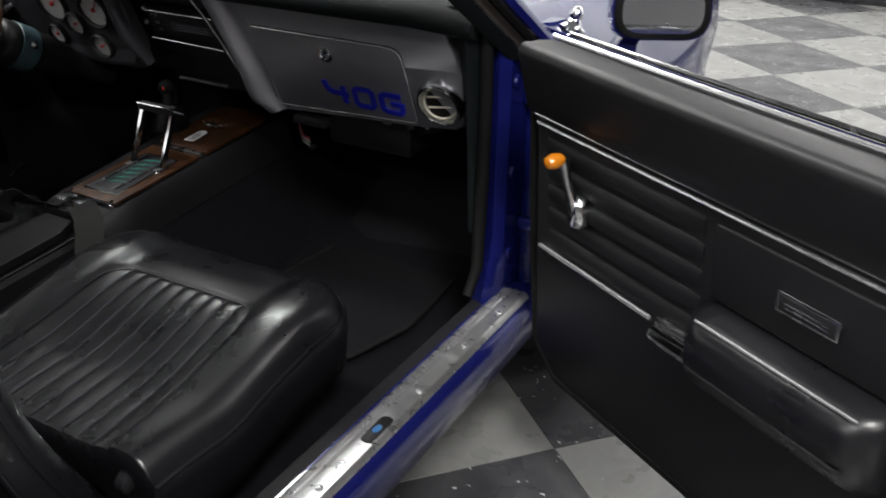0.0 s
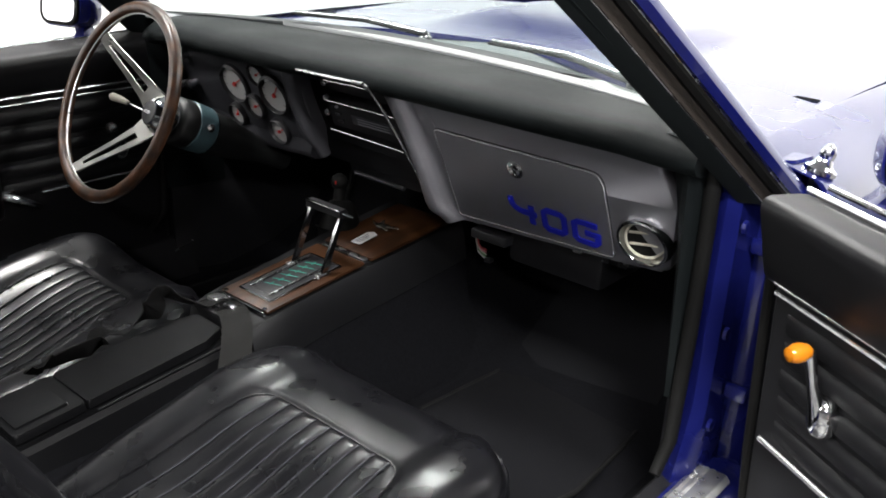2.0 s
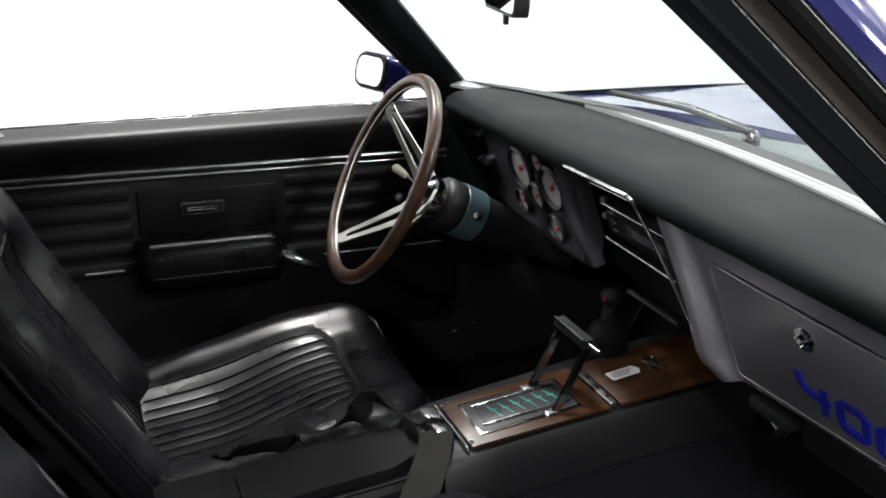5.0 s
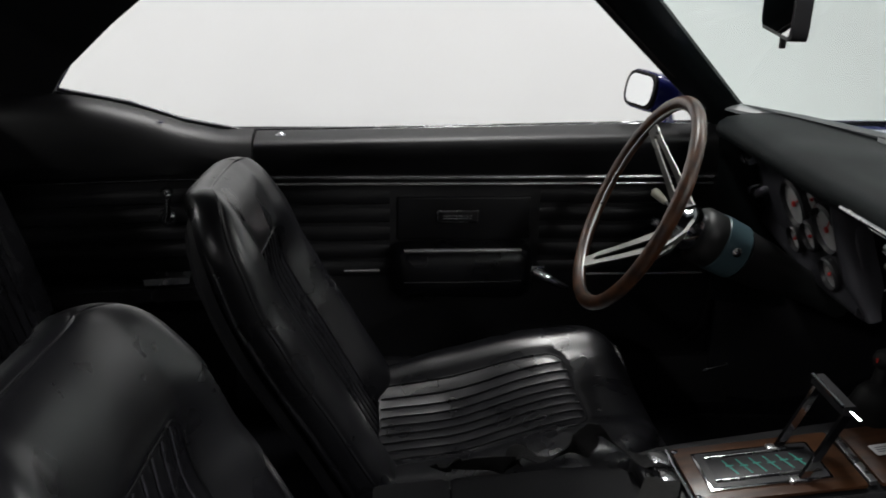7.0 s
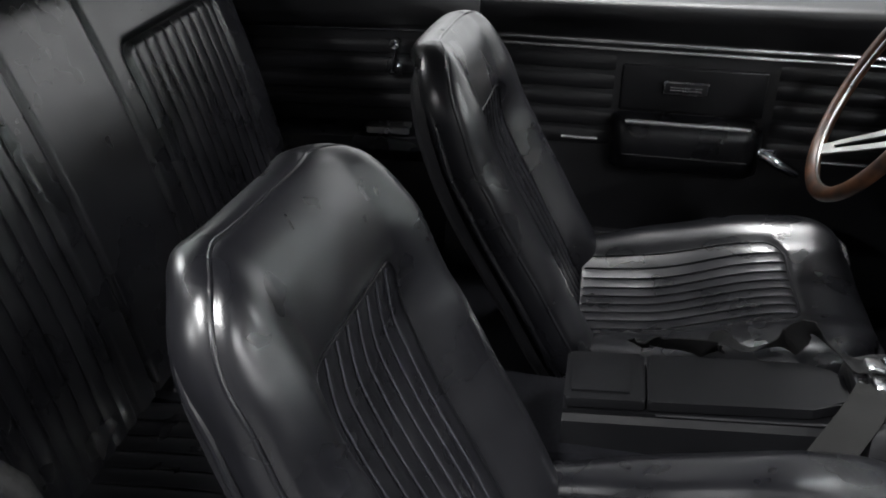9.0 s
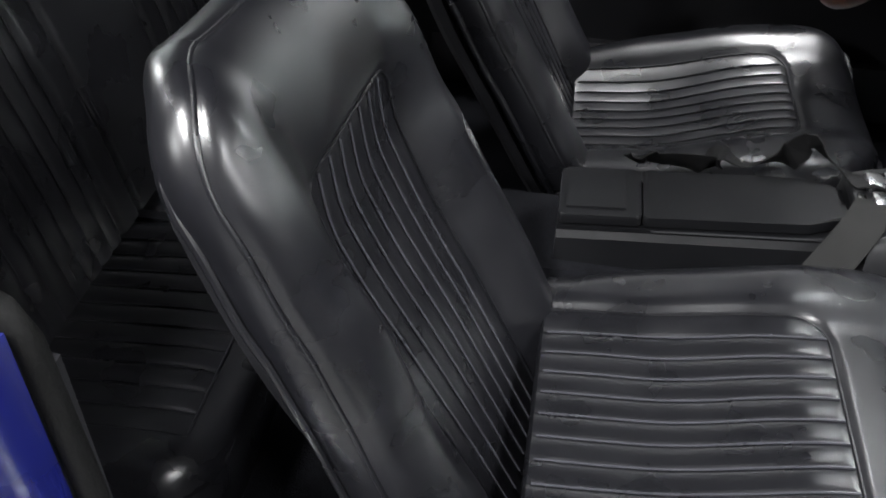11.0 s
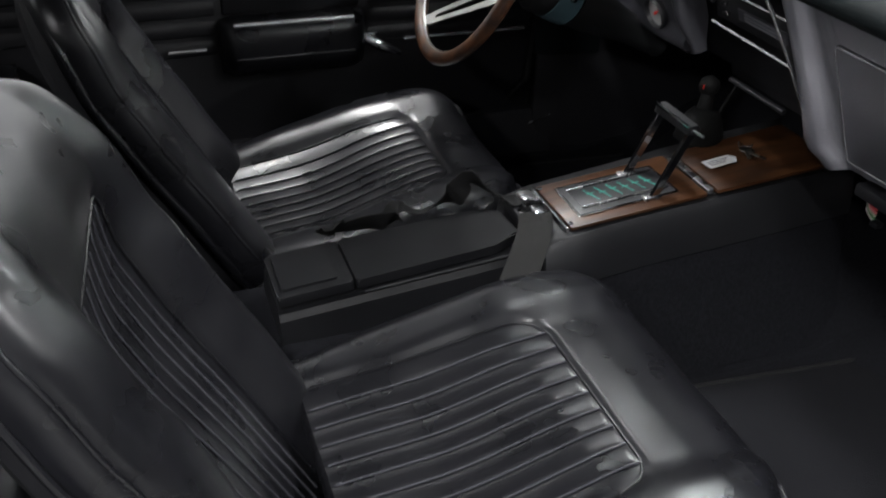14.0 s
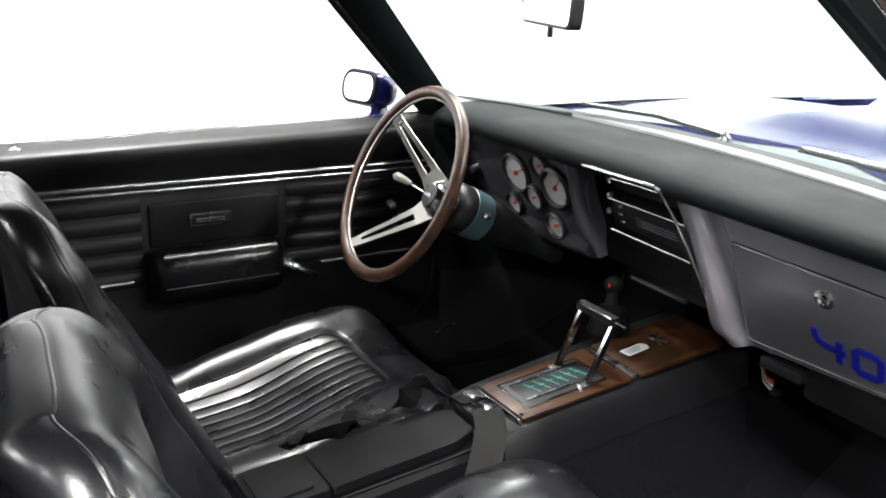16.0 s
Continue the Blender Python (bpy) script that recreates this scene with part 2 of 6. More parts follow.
CONSOLE_BODY = material("console_side_plastic", (0.009, 0.0092, 0.01056), 0.46, vary=0.25, scale=7, grain=0.2, grain_scale=900, rough_vary=0.08, spec=0.42, detail=1.5)
GREY = material("grey_dash_paint", (0.35, 0.35, 0.38325), 0.39, metal=0.75, vary=0.12, scale=5, grain=0.08, grain_scale=1200, rough_vary=0.06)
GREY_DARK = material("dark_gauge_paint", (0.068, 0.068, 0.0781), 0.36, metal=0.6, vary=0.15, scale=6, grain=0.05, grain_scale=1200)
CHROME = material("chrome", (0.78, 0.79, 0.8), 0.09, metal=1, vary=0.06, scale=20, rough_vary=0.04)
DULL_CHROME = material("dull_chrome", (0.6, 0.6, 0.61), 0.25, metal=1, vary=0.2, scale=30, rough_vary=0.1)
TRIM = material("polished_trim", (0.84, 0.84, 0.85), 0.24, metal=0.85, vary=0.03, scale=8, rough_vary=0.02)
LEDGE_VINYL = material("smooth_ledge_vinyl", (0.0065, 0.0065, 0.0077), 0.45, vary=0.15, scale=4, grain=0.08, grain_scale=1100, rough_vary=0.03, spec=0.5, detail=1.5)
BEZEL = material("dark_chrome", (0.24, 0.24, 0.245), 0.22, metal=1, vary=0.2, scale=30, rough_vary=0.08)
BRUSHED = material("brushed_aluminium", (0.62, 0.62, 0.62), 0.33, metal=0.85, vary=0.2, scale=40, grain=0.12, grain_scale=500, rough_vary=0.12)
BLUE = material("blue_car_paint", (0.008, 0.011, 0.112), 0.26, metal=0.1, vary=0.12, scale=3, coat=0.9, rough_vary=0.04, spec=0.3)
STRIPE = material("silver_stripe_paint", (0.7, 0.7, 0.72), 0.25, vary=0.05, scale=3, coat=1.0)
RUBBER = material("black_rubber", (0.007, 0.007, 0.007), 0.6, vary=0.4, scale=20, grain=0.3, grain_scale=300, spec=0.12)
RUBBER_BROWN = material("weathered_rubber", (0.030, 0.023, 0.018), 0.7, vary=0.5, scale=40, grain=0.4, grain_scale=300)
BLACK = material("black_plastic", (0.01, 0.01, 0.0121), 0.5, vary=0.3, scale=10)
TEAL = material("teal_column_paint", (0.07, 0.125, 0.145), 0.4, vary=0.15, scale=12, rough_vary=0.08)
COLUMN = material("dark_column_paint", (0.014, 0.015, 0.0155), 0.42, vary=0.3, scale=9, rough_vary=0.1)
SPOKE = material("brushed_spoke", (0.30, 0.295, 0.28), 0.34, metal=1, vary=0.12, scale=25, rough_vary=0.08)
WALNUT = wood_material("walnut_trim", (0.020, 0.0085, 0.004), (0.066, 0.027, 0.0105), 60)
RIM_WOOD = wood_material("wheel_wood", (0.018, 0.008, 0.004), (0.075, 0.03, 0.012), 40, rough=0.4, stretch=(1, 1, 1))
BLUE_LETTER = material("blue_letter", (0.008, 0.012, 0.33), 0.4, vary=0.08, scale=20)
MARK_BLUE = material("plate_blue", (0.03, 0.16, 0.42), 0.35)
DIAL = material("grey_dial", (0.34, 0.34, 0.34), 0.5, vary=0.08, scale=20)
RED = material("red_needle", (0.42, 0.022, 0.016), 0.45)
GREEN = material("green_print", (0.022, 0.24, 0.19), 0.5)
WHITE_PLASTIC = material("cream_plastic", (0.5, 0.48, 0.40), 0.35, vary=0.08)
AMBER = material("amber_knob", (0.75, 0.24, 0.01), 0.12, vary=0.15, scale=30, coat=1.0)
BELT = material("seat_belt_webbing", (0.013, 0.013, 0.0125), 0.7, vary=0.3, scale=30, grain=0.6, grain_scale=900, spec=0.22)
BELT_DARK = material("dark_webbing", (0.007, 0.007, 0.0075), 0.7, vary=0.3, scale=30, grain=0.6, grain_scale=900, spec=0.25)
REVEAL = material("silver_reveal_paint", (0.27, 0.28, 0.285), 0.4, vary=0.12, scale=12, rough_vary=0.1)
COWL = material("grey_cowl_paint", (0.12, 0.135, 0.14), 0.6, vary=0.15, scale=8, rough_vary=0.1, spec=0.25)
RED_PAINT = material("red_car_paint", (0.26, 0.012, 0.01), 0.25, vary=0.1, scale=3, coat=1.0)
GREY_PAINT = material("grey_car_paint", (0.20, 0.21, 0.23), 0.25, metal=0.4, vary=0.1, scale=3, coat=1.0)
DARK_GLASS = material("dark_car_glass", (0.01, 0.012, 0.013), 0.05, vary=0.1)
PAPER = material("paper_tag", (0.62, 0.62, 0.62), 0.6, vary=0.12, scale=30)
STEEL = material("key_steel", (0.5, 0.5, 0.48), 0.25, metal=1)
PRINT = material("grey_print", (0.18, 0.18, 0.2), 0.7)
GLASS = glass_material("glass")
WALL = material("white_wall_paint", (0.82, 0.83, 0.83), 0.6, vary=0.04, scale=1.2, grain=0.05, grain_scale=120)
HALL_WALL = material("grey_hall_wall", (0.36, 0.36, 0.37), 0.65, vary=0.1, scale=1.0, grain=0.05, grain_scale=120)
ROOF_DECK = material("pale_roof_deck", (0.33, 0.33, 0.34), 0.7, vary=0.2, scale=1.5)
SKIRT = material("black_skirting", (0.02, 0.02, 0.022), 0.4, vary=0.2)
TILE_LIGHT = tile_material("light_tile", (0.29, 0.29, 0.28), (0.21, 0.21, 0.205), 0.05)
TILE_DARK = tile_material("dark_tile", (0.075, 0.075, 0.08), (0.04, 0.04, 0.045), 0.17)
GROUT = material("tile_joint", (0.05, 0.05, 0.05), 0.8)
MIRROR = material("mirror_glass", (0.85, 0.86, 0.87), 0.02, metal=1, vary=0.02, rough_vary=0.0)
LAMP_GLOW = glow_material("lamp_glow", (1.0, 0.99, 0.97), 6.0)

# ---- room ----
ROOM = (-4.2, 9.0, -10.0, 6.9)


def room():
    x0, x1, y0, y1 = ROOM
    t = 0.15
    solid("wall_north", box(x0 - t, x1 + t, y1, y1 + t, 0, CEILING, 0), WALL, "white painted showroom wall with black skirting", "wall", kind="structure")
    solid("wall_south", box(x0 - t, x1 + t, y0 - t, y0, 0, CEILING, 0), HALL_WALL, "grey painted hall wall", "wall", kind="structure")
    solid("wall_west", box(x0 - t, x0, y0, y1, 0, CEILING, 0), WALL, "bright white painted showroom wall", "wall", kind="structure")
    solid("wall_east", box(x1, x1 + t, y0, y1, 0, CEILING, 0), HALL_WALL, "grey painted hall wall", "wall", kind="structure")
    solid("ceiling", box(x0 - t, x1 + t, y0 - t, y1 + t, CEILING, CEILING + t, 0), ROOF_DECK, "pale grey hall ceiling", "ceiling", kind="structure")
    for name, b in (("baseboard_north", (x0, x1, y1 - 0.015, y1 - 0.0005, 0.004, 0.11)), ("baseboard_west", (x0 + 0.0005, x0 + 0.015, y0, y1 - 0.016, 0.004, 0.11)), ("baseboard_east", (x1 - 0.015, x1 - 0.0005, y0, y1 - 0.016, 0.004, 0.11)), ("baseboard_south", (x0 + 0.016, x1 - 0.016, y0 + 0.0005, y0 + 0.015, 0.004, 0.11))):
        solid(name, box(*b, 0.003), SKIRT, "black vinyl skirting board along the wall", "skirting", kind="structure")
    for k in range(11):
        x = x0 + 0.6 + k * 1.22
        solid("trim", box(x - 0.02, x + 0.02, y1 - 0.012, y1 - 0.0005, 0.11, CEILING, 0.003), WALL, "white cover strip on the wall panels", "trim", kind="structure")


def lamps():
    for x, y, gain in LAMP_PLACES:
        # unseen panels, with places and gains chosen for the highlights on the vinyl
        lamp = thing("ceiling_light", (x, y, CEILING), "assumed white ceiling light panel out of view, switched on", "ceiling light", "ceiling lights")
        part("frame", joined(*(box(*b, 0.004) for b in ((x - 0.62, x + 0.62, y - 0.32, y - 0.30, CEILING - 0.07, CEILING - 0.002), (x - 0.62, x + 0.62, y + 0.30, y + 0.32, CEILING - 0.07, CEILING - 0.002), (x - 0.62, x - 0.60, y - 0.30, y + 0.30, CEILING - 0.07, CEILING - 0.002), (x + 0.60, x + 0.62, y - 0.30, y + 0.30, CEILING - 0.07, CEILING - 0.002)))), WALL, lamp)
        part("diffuser", box(x - 0.60, x + 0.60, y - 0.30, y + 0.30, CEILING - 0.03, CEILING - 0.02, 0), LAMP_GLOW, lamp, "glowing white diffuser")
        data = bpy.data.lights.new("panel_lamp", "AREA")
        data.shape, data.size, data.size_y, data.energy = "RECTANGLE", 1.15, 0.55, LAMP_POWER * gain
        data.color = (1.0, 0.985, 0.96)
        lob = new("panel_lamp", data)
        lob.location = (x, y, CEILING - 0.05)


room()
lamps()


# ---- car body ----
RIGHT, LEFT = 1, -1


def low_edge(y):
    """The lower edge of the body side, with the wheel arches."""
    z = 0.24
    for ya in (1.72, -1.02):
        if abs(y - ya) < 0.36:
            z = max(z, 0.30 + math.sqrt(0.36 ** 2 - (y - ya) ** 2))
    return z


def side_section(y, s, top):
    """A section of the body side from the rocker to the shoulder; top: (x, z) of the inner edge."""
    zl = low_edge(y)
    nose = 0.035 * smooth((y - 1.15) / 0.4) + 0.14 * smooth((y - 1.9) / 0.9) + 0.08 * smooth((-1.5 - y) / 0.7)
    pts = [(0.86 - nose, zl), (0.885 - nose, zl + (0.50 - zl) * 0.5 if zl < 0.5 else zl + 0.01), (0.915 - nose, max(0.60, zl + 0.02)), (0.905 - nose, 0.74), (0.87 - nose, 0.835), (0.83 - nose, 0.875), top]
    return [(s * x, y, z) for x, z in pts]


def wheel_part(car, x, y, s):
    m = axes((x, y, 0.33), (0, 0, 1), (0, 1, 0)) if s < 0 else axes((x, y, 0.33), (0, 1, 0), (0, 0, 1))
    w = part("wheel", lathe([(0.2, -0.1), (0.3, -0.105), (0.325, -0.08), (0.33, 0), (0.325, 0.08), (0.3, 0.105), (0.2, 0.1), (0.19, 0.0), (0.2, -0.1)][:-1], m, 40), RUBBER, car, "black tyre on a polished rim")
    part("rim", lathe([(0.2, -0.08), (0.2, 0.09), (0.17, 0.07), (0.06, 0.05), (0.05, 0.08), (0.001, 0.085)], m, 40), CHROME, w)


def car_body():
    car = thing("car", (0, 0.3, 0), "deep blue two-door coupe with silver stripe and black interior", "car")
    # rockers and sills; the right side is set a little further out
    WIDE = 0.034
    for s in (LEFT, RIGHT):
        before = set(bpy.data.objects)
        rows = []
        for y in np.linspace(-0.12, 1.16, 14):
            rows.append([(s * x, y, z) for x, z in ((0.735, 0.23), (0.79, 0.23), (0.808, 0.275), (0.817, 0.325), (0.813, 0.347), (0.80, 0.358), (0.735, 0.36))])
        part("rocker", loft(rows), BLUE, car, "blue painted sill")
        sill = part("sill_plate", sheet([[(s * x, y, z) for x, z in ((0.741, 0.350), (0.744, 0.366), (0.752, 0.3715), (0.758, 0.369), (0.763, 0.3715), (0.768, 0.369), (0.773, 0.3715), (0.797, 0.3705), (0.804, 0.362))] for y in np.linspace(0.02, 1.10, 12)], 0.003, (0, 0, -1)), BRUSHED, car, "scuffed ribbed aluminium sill plate")
        part("sill_step", sheet([[(s * x, y, z) for x, z in ((0.66, 0.262), (0.688, 0.30), (0.698, 0.345), (0.706, 0.354), (0.738, 0.358), (0.741, 0.352))] for y in np.linspace(-0.02, 1.10, 10)], 0.006, (0, 0, -1)), VINYL_DARK, car, "black inner sill")
        for y in (0.15, 0.42, 0.70, 0.86, 1.0):
            part("screw", lathe([(0.0065, 0), (0.006, 0.003), (0.002, 0.0042)], Matrix.Translation((s * 0.786, y, 0.3705)), 12), TRIM, sill)
        part("maker_plate", slab(rounded([(-0.011, -0.036), (0.011, -0.036), (0.011, 0.036), (-0.011, 0.036)], 0.010), 0.002, Matrix.Translation((s * 0.783, 0.575, 0.3705)), 0.0008), BLACK, sill, "small dark maker's plate")
        part("maker_oval", slab([(0.006 * math.cos(2 * math.pi * k / 20), 0.011 * math.sin(2 * math.pi * k / 20)) for k in range(20)], 0.001, Matrix.Translation((s * 0.783, 0.575, 0.3722))), MARK_BLUE, sill, "blue oval mark")
        # hinge pillar
        hp = []
        for z in np.linspace(0.33, 0.893, 12):
            k = 0.6 * smooth((0.5 - z) / 0.17)
            hp.append([(s * (x + (0.03 if s < 0 else 0)), y, z) for x, y in ((0.70, 1.085 - 0.06 * k), (0.730, 1.075 - 0.08 * k), (0.748, 1.09 - 0.06 * k), (0.753, 1.16), (0.78, 1.185), (0.79, 1.23), (0.70, 1.23))])
        post = part("hinge_pillar", loft(hp), BLUE, car, "blue painted door pillar")
        for z in (0.45, 0.62, 0.80):
            part("bolt", lathe([(0.012, 0), (0.011, 0.006), (0.004, 0.008)], axes((s * 0.752, 1.10, z), (0, 0, 1), (0, -s, 0)), 8), BLUE, post)
        for z in (0.50, 0.76):
            part("hinge", box(min(s * 0.752, s * 0.79), max(s * 0.752, s * 0.79), 1.135, 1.155, z - 0.014, z + 0.014, 0.006), BLUE, post)
        # weatherstrip along the opening
        strip = [(s * 0.715, 0.02, 0.372), (s * 0.712, 0.9, 0.372), (s * 0.704, 1.005, 0.385), (s * 0.702, 1.050, 0.43), (s * 0.701, 1.062, 0.62), (s * 0.700, 1.066, 0.80), (s * 0.698, 1.064, 0.90)]
        part("door_seal", tube([(x + s * 0.012, y - 0.006, z) for x, y, z in strip[2:]], [0.010, 0.012, 0.013, 0.013, 0.013], 10), RUBBER, car, "black rubber door seal")
        # kick trim beside the footwell
        part("kick_panel", loft([[(s * x, y, z) for y, x in ((1.060, 0.695), (1.080, 0.682), (1.13, 0.674), (1.55, 0.64), (1.55, 0.70), (1.060, 0.705))] for z in (0.24, 0.40, 0.60, 0.80, 0.868)]), VINYL_DARK, car, "black moulded kick panel")
        if s < 0:
            part("kick_trim", tube([(-0.676, 1.040, 0.330), (-0.676, 1.098, 0.346)], 0.0022, 6), DULL_CHROME, car, "short bright trim on the kick panel")
        # windscreen pillar: painted outside, black trim inside, rubber between
        inner, rear = [], []
        for z in np.linspace(0.84, 1.365, 10):
            f = z - 0.9
            if s < 0:
                inner.append(Vector((-0.700 + 0.400 * f, 1.095 - 1.010 * f, z)))
                rear.append(Vector((-0.752 + 0.420 * f, 1.005 - 1.120 * f, z)))
            else:
                inner.append(Vector((0.745 - WIDE - 0.450 * f, 1.026 - 1.110 * f, z)))
                rear.append(Vector((0.780 - WIDE - 0.450 * f, 1.042 - 1.050 * f, z)))
        side = lambda q, a, c: q + Vector((s * (0.743 * a - 0.669 * c), 0.669 * a + 0.743 * c, 0))
        rings = []
        for p, q in zip(inner, rear):
            mid = p.lerp(q, 0.5) + Vector((-s * 0.008, -0.012, 0))
            rings.append([p, p.lerp(mid, 0.6) + Vector((-s * 0.003, -0.004, 0)), mid, q, side(q, 0.0, 0.018), p + Vector((s * 0.02, 0.012, 0))])
        part("pillar_trim", loft(rings), VINYL_SOFT, car, "black padded pillar trim")
        for name, mat, sec, lab in (("pillar_seal", RUBBER_BROWN, ((0.0, 0.012), (0.004, 0.003), (0.016, 0.006), (0.026, 0.003), (0.026, 0.022), (0.0, 0.022)), "weathered rubber seal"),
                                    ("pillar_gutter", RUBBER, ((0.0262, 0.012), (0.030, -0.003), (0.042, -0.004), (0.050, 0.004), (0.050, 0.026), (0.0262, 0.026)), "black rubber seal"),
                                    ("pillar_skin", BLUE, ((0.0504, 0.007), (0.055, -0.001), (0.072, 0.001), (0.086, 0.014), (0.090, 0.035), (0.054, 0.042)), "blue painted windscreen pillar")):
            part(name, loft([[side(q, a, c) for a, c in sec] for q in rear]), mat, car, lab)
        for a, c in ((0.001, 0.002), (0.0502, 0.0045)):
            part("pillar_bead", tube([side(q, a, c) for q in rear], 0.0013, 6), DULL_CHROME, car, "thin bright bead")
        jamb = part("lock_pillar", loft([[(s * x, y, z) for x, y in ((0.735, -0.022), (0.752, -0.024), (0.785, -0.04), (0.812, -0.062), (0.82, -0.12), (0.735, -0.12))] for z in np.linspace(0.30, 0.80 if s < 0 else 0.888, 8)]), BLUE, car, "blue painted lock pillar")
        part("striker", lathe([(0.012, 0.0), (0.012, 0.012), (0.018, 0.014), (0.018, 0.02), (0.004, 0.022)], axes((s * 0.79, -0.012, 0.60), (1, 0, 0), (0, 0, 1)), 16), CHROME, jamb)
        part("jamb_seal", tube([(s * 0.726, -0.006, 0.36), (s * 0.725, -0.010, 0.6), (s * 0.724, -0.014, 0.70), (s * 0.723, -0.018, 0.80)] + ([(0.723, -0.020, 0.87), (0.722, -0.030, 0.893), (0.720, -0.055, 0.905), (0.715, -0.15, 0.918), (0.70, -0.27, 0.945), (0.68, -0.36, 0.975)] if s > 0 else []), 0.010, 10), RUBBER, car, "black rubber door seal")
        # front wing with its arch, and rear quarter
        rows = [side_section(y, s, (0.715, 0.905 - 0.03 * smooth((y - 1.6) / 1.2))) for y in np.linspace(1.165, 2.72, 26)]
        part("fender", sheet(rows, 0.01, (-s, 0, 0)), BLUE, car, "glossy blue front wing")
        rows = [side_section(y, s, (0.70, 0.905)) for y in np.linspace(-0.13, -2.05, 30)]
        part("quarter_panel", sheet(rows, 0.01, (-s, 0, 0)), BLUE, car, "glossy blue rear quarter")
        if s > 0:
            for ob in set(bpy.data.objects) - before:
                ob.data.transform(Matrix.Translation((WIDE, 0, 0)))
    # silver stripe over the shoulder of both wings, and the aerial base
    for s in (LEFT, RIGHT):
        rows = []
        for k in np.linspace(0, 1, 10):
            row = []
            for e in (0.0, 0.5, 1.0):
                y = 1.62 + 0.055 * e - 0.10 * k
                sec = side_section(y, s, (0.715, 0.90))
                t = 2 + 4 * k
                i0 = min(int(t), 5)
                p, q = Vector(sec[i0]), Vector(sec[i0 + 1])
                row.append(p.lerp(q, t - i0) + Vector((s * 0.003, 0, 0.003)))
            rows.append(row)
        part("stripe", sheet(rows, 0.002, (s * 0.5, 0, 0.8)), STRIPE, car, "silver stripe on the wing")
    part("aerial_base", lathe([(0.026, 0.0), (0.025, 0.006), (0.016, 0.012), (0.011, 0.022), (0.013, 0.03), (0.008, 0.042), (0.002, 0.046)], pose(0.845, 1.205, 0.878, -8, 12, 0), 20), CHROME, car, "chrome aerial base")
    # bonnet with a raised centre, and cowl
    # the bonnet's rear edge curves back towards the pillars
    rear_edge = lambda x: 1.520 - 0.27 * (x / 0.695) ** 2
    rows = []
    for f in np.linspace(0, 1, 20):
        row = []
        for x in np.linspace(-0.695, 0.727, 33):
            y = rear_edge(x) + (2.82 - rear_edge(x)) * f
            k = smooth((y - 1.9) / 0.9)
            h = 0.03 * (1 - 0.85 * k) * smooth((y - 1.515) / 0.3) * smooth((0.36 - abs(x)) / 0.10)
            row.append((x, y, 0.896 + 0.004 * smooth((y - 1.515) / 0.25) + 0.022 * (1 - (x / 0.7) ** 2) + h - 0.05 * k * k - 0.02 * k))
        rows.append(row)
    part("hood", sheet(rows, 0.02, (0, 0, -1)), BLUE, car, "blue bonnet with a raised centre")
    for name, x0, x1, n, mat, lab in (("cowl", -0.598, 0.598, 15, COWL, "pale grey cowl panel"), ("cowl_end", -0.694, -0.601, 5, BLUE, "blue cowl end"), ("cowl_end", 0.601, 0.727, 6, BLUE, "blue cowl end")):
        rows = []
        for f, k in ((0.0, 0.3), (0.2, 0), (0.45, -0.2), (0.75, -0.25), (1.0, 0.0)):
            row = []
            for x in np.linspace(x0, x1, n):
                ya, yb = 1.025 + 0.195 * (1 - abs(x / 0.73) ** 2.6), rear_edge(x) - 0.007
                row.append((x, ya + (yb - ya) * f, 0.893 + 0.022 * (1 - (x / 0.7) ** 2) + 0.02 * k))
            rows.append(row)
        part(name, sheet(rows, 0.015, (0, 0, -1)), mat, car, lab)
    part("nose_panel", loft([[(x, 2.80, z) for x, z in ((-0.72, 0.30), (0.72, 0.30), (0.72, 0.80), (0, 0.83), (-0.72, 0.80))], [(x, 2.84, z) for x, z in ((-0.70, 0.34), (0.70, 0.34), (0.70, 0.76), (0, 0.79), (-0.70, 0.76))]]), BLUE, car)
    # roof with header and headliner
    rows = []
    for y in np.linspace(-0.62, 0.66, 16):
        rise = 0.045 * math.sin(math.pi * (y + 0.72) / 1.5)
        half = 0.575 - 0.03 * smooth((-0.2 - y) / 0.6)
        rows.append([(x, y, 1.345 + rise + 0.02 * (1 - (x / half) ** 2) - (0.03 if abs(x) > half * 0.97 else 0)) for x in np.linspace(-half, half, 21)])
    part("roof_skin", sheet(rows, 0.012, (0, 0, -1)), BLUE, car, "blue roof panel")
    part("headliner", sheet([[(p[0] * 0.985, p[1], p[2] - 0.018 - (0.0 if abs(p[0]) < 0.5 else 0.012)) for p in r] for r in rows], 0.012, (0, 0, -1)), VINYL_DARK, car, "black headliner")
    part("header", box(-0.575, 0.575, 0.57, 0.65, 1.318, 1.358, 0.012), VINYL_SOFT, car, "black padded header")
    for s in (LEFT, RIGHT):
        part("roof_rail", tube([(s * 0.575, 0.60, 1.345), (s * 0.572, 0.3, 1.370), (s * 0.565, 0.0, 1.368), (s * 0.555, -0.25, 1.345)], 0.02, 8), VINYL_DARK, car, "black roof rail trim")
        # sail panel behind the quarter glass
        edge = [(0.16, 1.345), (-0.02, 1.225), (-0.10, 1.17), (-0.20, 1.095), (-0.30, 1.01), (-0.335, 0.965), (-0.36, 0.90)]
        rows = []
        for y, z in edge if s < 0 else edge[2:]:
            xx = s * (0.70 - 0.125 * smooth((z - 0.9) / 0.37))
            rows.append([(xx, y, z), (xx - s * 0.02, y - 0.16, z + 0.002), (xx - s * 0.06, y - 0.42, z + 0.004), (xx - s * 0.12, y - 0.62, z + 0.0)])
